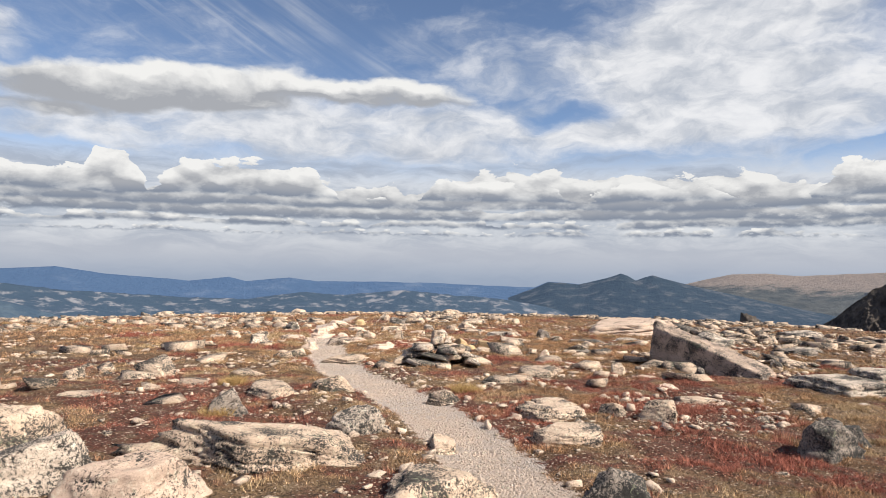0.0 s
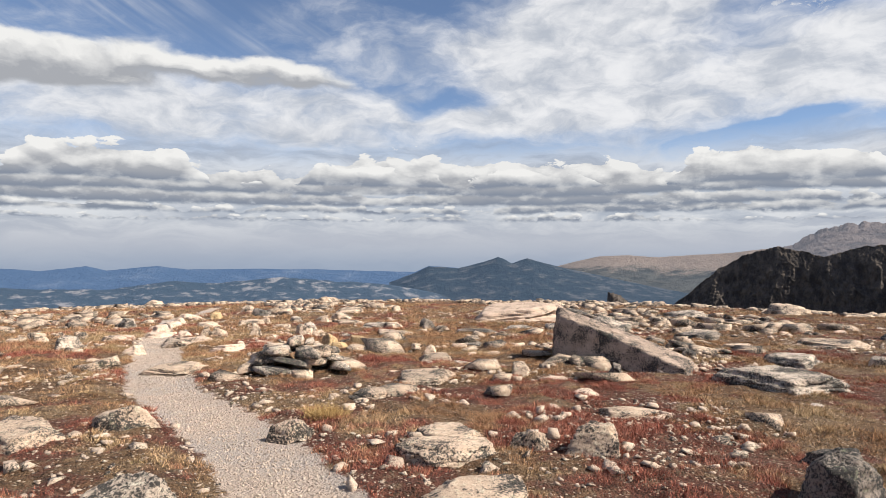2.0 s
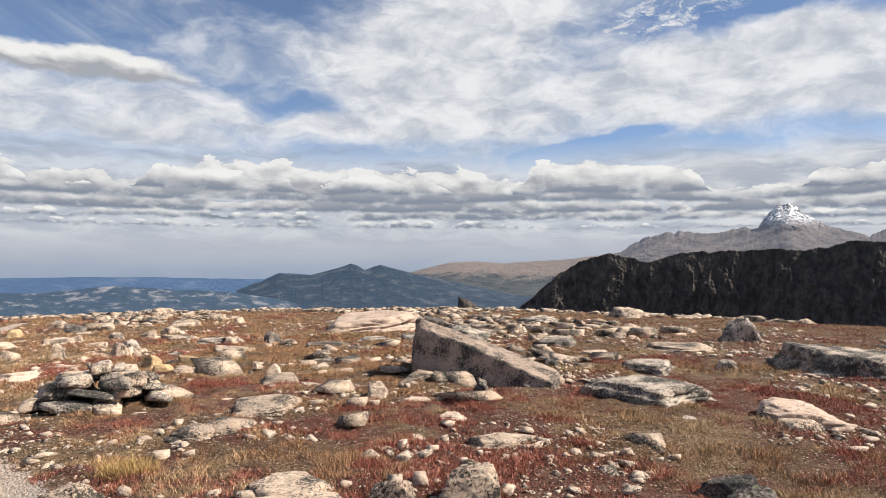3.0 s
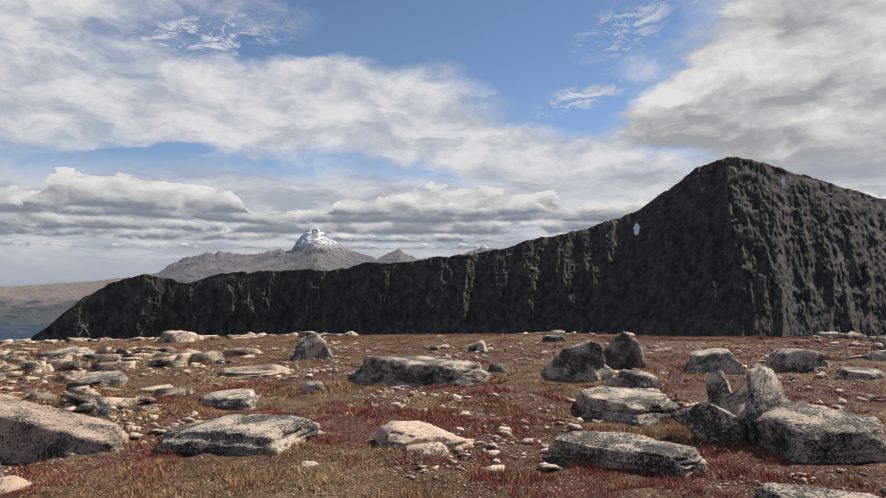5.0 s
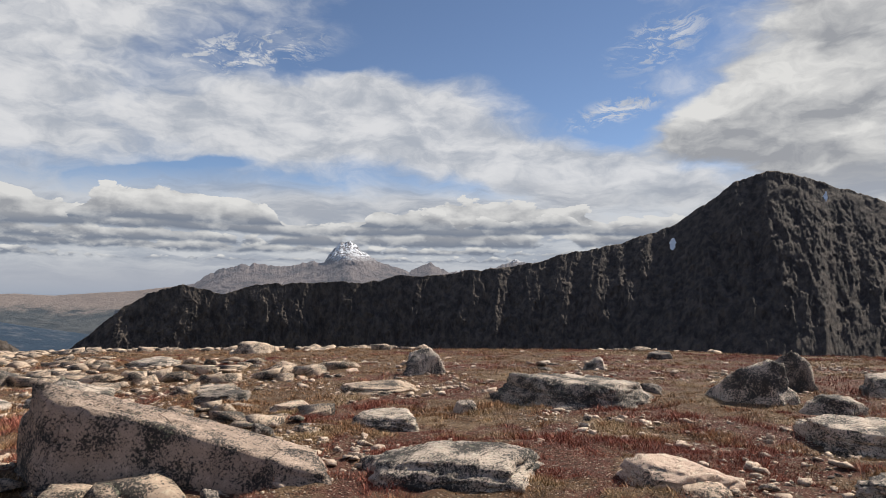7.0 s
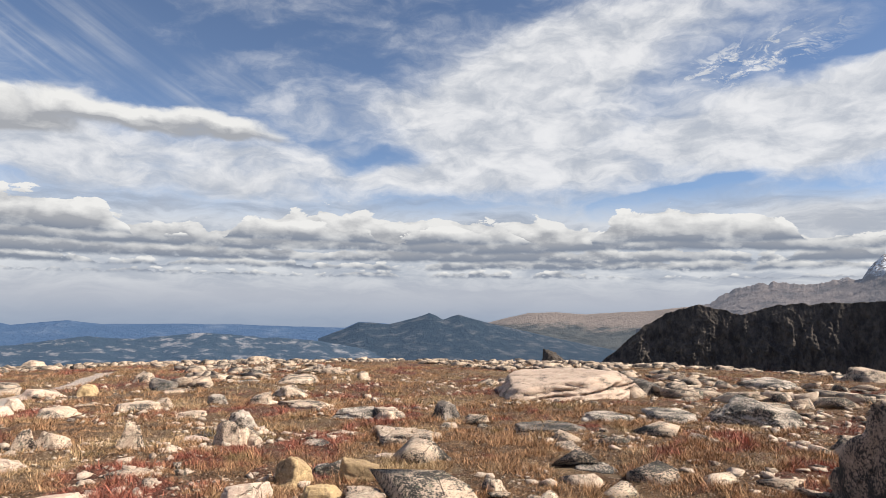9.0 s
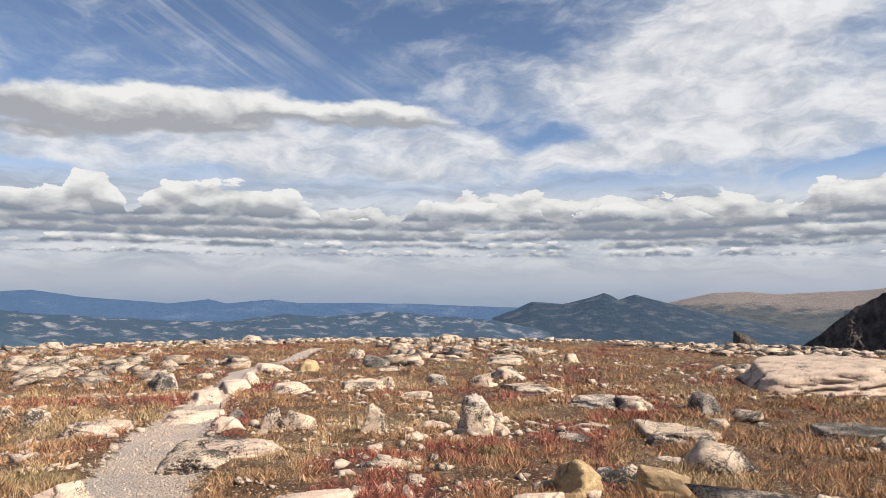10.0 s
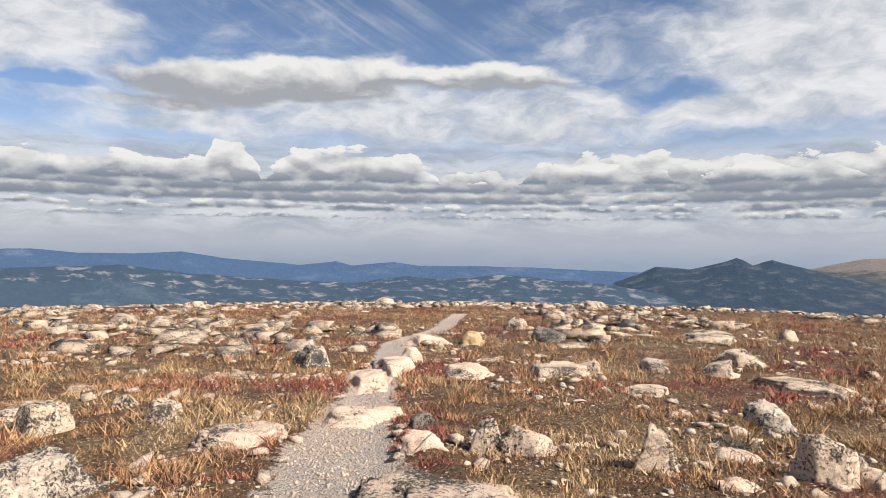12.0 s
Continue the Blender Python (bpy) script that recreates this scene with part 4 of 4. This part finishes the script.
# ---- rocks and stones strewn over the turf ----
EYES = np.array([(0.0, -1.0), (0.2, 0.6), (0.5, 2.0), (1.0, 3.3), (1.2, 4.3), (1.0, 5.6), (0.4, 6.7), (-0.5, 8.3), (-1.2, 9.4), (-1.7, 10.5)])


def from_walk(x, y):
    return np.min([np.hypot(x - a, y - b) for a, b in EYES], axis=0)


def strewn(rnd, n, nearest, farthest, power, clear=0.0):
    """Places ahead of the walk, thinning out with distance."""
    x, y = np.zeros(0), np.zeros(0)
    while len(x) < n:
        r = nearest + (farthest - nearest) * rnd.rand(4 * n) ** power
        a = np.radians(rnd.uniform(-55, 118, 4 * n))
        k = rnd.randint(0, len(EYES), 4 * n)
        px, py = EYES[k, 0] + r * np.sin(a), EYES[k, 1] + r * np.cos(a)
        ok = from_walk(px, py) > clear
        x, y = np.concatenate([x, px[ok]]), np.concatenate([y, py[ok]])
    return x[:n], y[:n]


def chip(seed, flat):
    """An angular broken stone, the hull of a few points."""
    rnd = np.random.RandomState(seed)
    bm = bmesh.new()
    for k in range(9):
        a, r = k * 2.4 + rnd.uniform(-0.7, 0.7), rnd.uniform(0.5, 1.15)
        bm.verts.new((r * math.cos(a), r * math.sin(a), rnd.uniform(-1, 0.2)) if k < 5 else (0.8 * r * math.cos(a), 0.8 * r * math.sin(a), rnd.uniform(0.35, 1.0)))
    got = bmesh.ops.convex_hull(bm, input=bm.verts)
    bmesh.ops.delete(bm, geom=list({g for g in got["geom_interior"] + got["geom_unused"] if isinstance(g, bmesh.types.BMVert)}), context="VERTS")
    bmesh.ops.recalc_face_normals(bm, faces=bm.faces)
    bm.verts.index_update()
    v = np.array([tuple(x.co) for x in bm.verts])
    f = np.array([[x.index for x in p.verts] for p in bm.faces])
    bm.free()
    return v, f


def heap_of(name, label, category, mat, x, y, sizes, flat, level, shapes, rnd, sink=0.25):
    """Many small stones in one mesh."""
    vs, fs, base = [], [], 0
    z = height(x, y)
    kinds = [chip(900 + k, flat) for k in range(shapes)]
    for k in range(len(x)):
        v, f = kinds[k % shapes]
        a, s = rnd.uniform(0, 6.28), sizes[k]
        v = v * np.array([s * rnd.uniform(0.35, 0.6), s * rnd.uniform(0.3, 0.5), s * flat * rnd.uniform(0.5, 1.0)])
        t = rnd.uniform(-0.25, 0.25)
        v = np.stack([v[:, 0], v[:, 1], v[:, 2] + t * v[:, 0]], 1)
        c, q = math.cos(a), math.sin(a)
        vs.append(np.stack([x[k] + c * v[:, 0] - q * v[:, 1], y[k] + q * v[:, 0] + c * v[:, 1], z[k] + v[:, 2] + s * flat * (0.42 - sink)], 1))
        fs.append(f + base)
        base += len(v)
    ob = part(name, (np.concatenate(vs), np.concatenate(fs)), mat, smooth=False)
    return tagged(ob, label, category, kind="stuff")


rs = np.random.RandomState(11)
placed = [(o.matrix_world.translation.x, o.matrix_world.translation.y, max(o.dimensions.x, o.dimensions.y) / 2) for o in bpy.data.objects if o.name.startswith("rock")]
shared = []
for k in range(14):
    v, f = stone(4, 700 + k, ("f", "b", "f")[k % 3], 0.07, squat=0.25)
    me = part("rock", (v * np.array([0.5, 0.5 * rs.uniform(0.55, 0.95), rs.uniform(0.07, 0.15)]), f), GRANITE[("tan", "tan", "grey", "pink", "tan", "pale", "tan")[k % 7]], smooth=False)
    shared.append(me)
made = 0
xs, ys = strewn(rs, 4500, 2.2, 22.0, 0.8, 1.0)
heights = height(xs, ys)
trail_gap = off_trail(xs, ys)
for x, y, z, gap in zip(xs, ys, heights, trail_gap):
    size = 0.11 + 0.36 * rs.rand() ** 2.0
    if x > 4.0 and y < 9.0 and rs.rand() < 0.8:
        continue
    if gap < 0.45 + size / 2 or any(math.hypot(x - a, y - b) < r + size * 0.5 for a, b, r in placed) or made >= 200:
        continue
    placed.append((x, y, size * 0.5))
    k = made % 14
    ob = shared[k] if made < 14 else new("rock", shared[k].data)
    ob.matrix_world = pose(x, y, z - 0.02 * size, rs.uniform(-12, 12), rs.uniform(-12, 12), rs.uniform(0, 360)) @ Matrix.Scale(size, 4)
    tagged(ob, WORDS[("tan", "tan", "grey", "pink", "tan", "pale", "tan")[k % 7]].format("stone"), "rock", group="stones strewn on the turf")
    made += 1

x, y = strewn(rs, 15000, 7.0, 60.0, 0.8)
keep = (off_trail(x, y) > 0.6) & (fbm(flat3(x * 0.2, y * 0.2, 5.0), 3) > 0.40 + 0.05 * (x > 3) + 0.12 * ((x > 4) & (y < 10)))
x, y = x[keep], y[keep]
# grey talus on the slope towards the peak
tx, ty = 14.0 + 7.0 * rs.rand(420), -4.5 + 6.5 * rs.rand(420)
keep_t = ty < 1.6 - 0.55 * np.abs(tx - 17.0) + 0.5 * rs.rand(420)
heap_of("talus", "grey broken slabs heaped on the turf", "rocks", GRANITE["grey"], tx[keep_t], ty[keep_t], 0.18 + 0.5 * rs.rand(keep_t.sum()) ** 1.5, 0.3, 2, 24, rs)
heap_of("scattered_rocks", "pale granite rocks strewn over the plateau to its edge", "rocks", GRANITE["tan"], x, y, 0.16 + 0.85 * rs.rand(len(x)) ** 3.0, 0.2, 2, 40, rs)
for n, lo, hi, level, reach, words in ((20000, 0.022, 0.05, 1, 12.0, "small pale pebbles lying in the turf"), (9000, 0.05, 0.15, 2, 17.0, "fist-sized pale stones lying in the turf")):
    x, y = strewn(rs, n, 1.2, reach, 0.8)
    keep = (off_trail(x, y) > 0.32) & (fbm(flat3(x * 0.9, y * 0.9, 7.0), 3) > 0.43 + 0.09 * ((y > 10.5) & (x < 3.5)) + 0.06 * ((x > 4) & (y < 9)))
    x, y = x[keep], y[keep]
    heap_of("turf_stones", words, "stones", GRANITE["pale"], x, y, lo + hi * rs.rand(len(x)) ** 2.0, 0.24, level, 24, rs, 0.12)

# gravel of the trail
t = rs.rand(15000)
seg = np.concatenate([[0], np.cumsum(np.hypot(*np.diff(TRAIL, axis=0).T))])
t = 4.5 + t ** 1.3 * 15.5
x, y = np.interp(t, seg, TRAIL[:, 0]) + rs.normal(0, 0.2, len(t)), np.interp(t, seg, TRAIL[:, 1]) + rs.normal(0, 0.1, len(t))
GRIT = granite("trail gravel", (0.68, 0.53, 0.42), (0.52, 0.42, 0.345), 0.0)
heap_of("trail_gravel", "loose grey and pink gravel on the trail", "gravel", GRIT, x, y, 0.007 + 0.026 * rs.rand(len(x)) ** 3.0, 0.5, 1, 10, rs)


# ---- turf plants ----
def blades(name, label, x, y, per, tall, wide, mat, rnd, lean=0.5):
    n = len(x) * per
    px, py = np.repeat(x, per) + rnd.normal(0, 0.028, n) * np.repeat(wide / 0.0034, per) ** 0.7, np.repeat(y, per) + rnd.normal(0, 0.028, n) * np.repeat(wide / 0.0034, per) ** 0.7
    z = height(px, py) - 0.01
    h = np.repeat(tall, per) * rnd.uniform(0.5, 1.25, n)
    a, b = rnd.uniform(0, 6.28, n), rnd.uniform(0, 6.28, n)
    tilt = rnd.uniform(0.05, lean, n)
    ww = np.repeat(wide, per) * rnd.uniform(0.6, 1.4, n)
    base = np.stack([px, py, z], 1)
    side = np.stack([np.cos(a), np.sin(a), np.zeros(n)], 1) * ww[:, None]
    bow = np.stack([np.cos(b) * tilt, np.sin(b) * tilt, np.ones(n)], 1) * h[:, None]
    bend = np.stack([np.cos(b) * tilt, np.sin(b) * tilt, np.full(n, -0.12)], 1) * h[:, None]
    v = np.stack([base - side, base + side, base + bow + bend], 1).reshape(-1, 3)
    f = np.arange(n * 3).reshape(-1, 3)
    ob = part(name, (v, f), mat, smooth=False)
    return tagged(ob, label, "grass", kind="stuff")


for n, lo, hi, power, per, tall, wide in ((90000, 0.8, 9.0, 0.9, 12, 0.034, 0.0038), (48000, 7.0, 27.0, 0.9, 9, 0.045, 0.0078)):
    x, y = strewn(rs, n, lo, hi, power)
    keep = (off_trail(x, y) > 0.36 + 0.12 * (value3(flat3(x * 3, y * 3, 2.0)) - 0.3)) & (fbm(flat3(x * 2.1, y * 2.1, 11.0), 4) > 0.40 - 0.12 * (y > 10))
    x, y = x[keep], y[keep]
    size = np.clip(from_walk(x, y) / hi * 1.6, 0.8, 1.6)
    lush = 0.25 + 4.2 * np.clip(fbm(flat3(x * 4.2, y * 4.2, 13.0), 3) - 0.33, 0, 1)
    lush = lush * (1 + 0.35 * np.clip((y - 9) / 3, 0, 1) * (x < 5))
    blades("tundra_grass", "short red-brown and straw-coloured tundra plants", x, y, per, tall * lush, wide * size, BLADES, rs, 0.6)

STRAW, stn, stb = material("straw grass", 0.8)
stn.put(stb.inputs["Base Color"], stn.mix(stn.add("ShaderNodeNewGeometry").outputs["Random Per Island"], (0.30, 0.19, 0.07), (0.54, 0.37, 0.16)))
for x, y, r in ((0.31, 6.9, 0.17), (-2.2, 5.3, 0.12), (-2.6, 7.0, 0.14)):
    k = 260
    a, q = rs.uniform(0, 6.28, k), r * np.sqrt(rs.rand(k))
    ob = blades("grass_tuft", "tuft of straw-yellow grass in the turf", x + q * np.cos(a), y + q * np.sin(a), 4, np.full(k, 0.12), np.full(k, 0.003), STRAW, rs, 0.7)
    del ob["kind"]

# a dark crag beyond the edge of the plateau
v, f = stone(5, 77, "b", 0.12)
crag = part("rock_outcrop", (v * np.array([8.0, 6.0, 20.0]), f), CLIFF)
crag.location = (300 * math.sin(radians(25.8)), 300 * math.cos(radians(25.8)), -38.5)
tagged(crag, "dark block-like rock outcrop beyond the plateau edge", "rock outcrop")
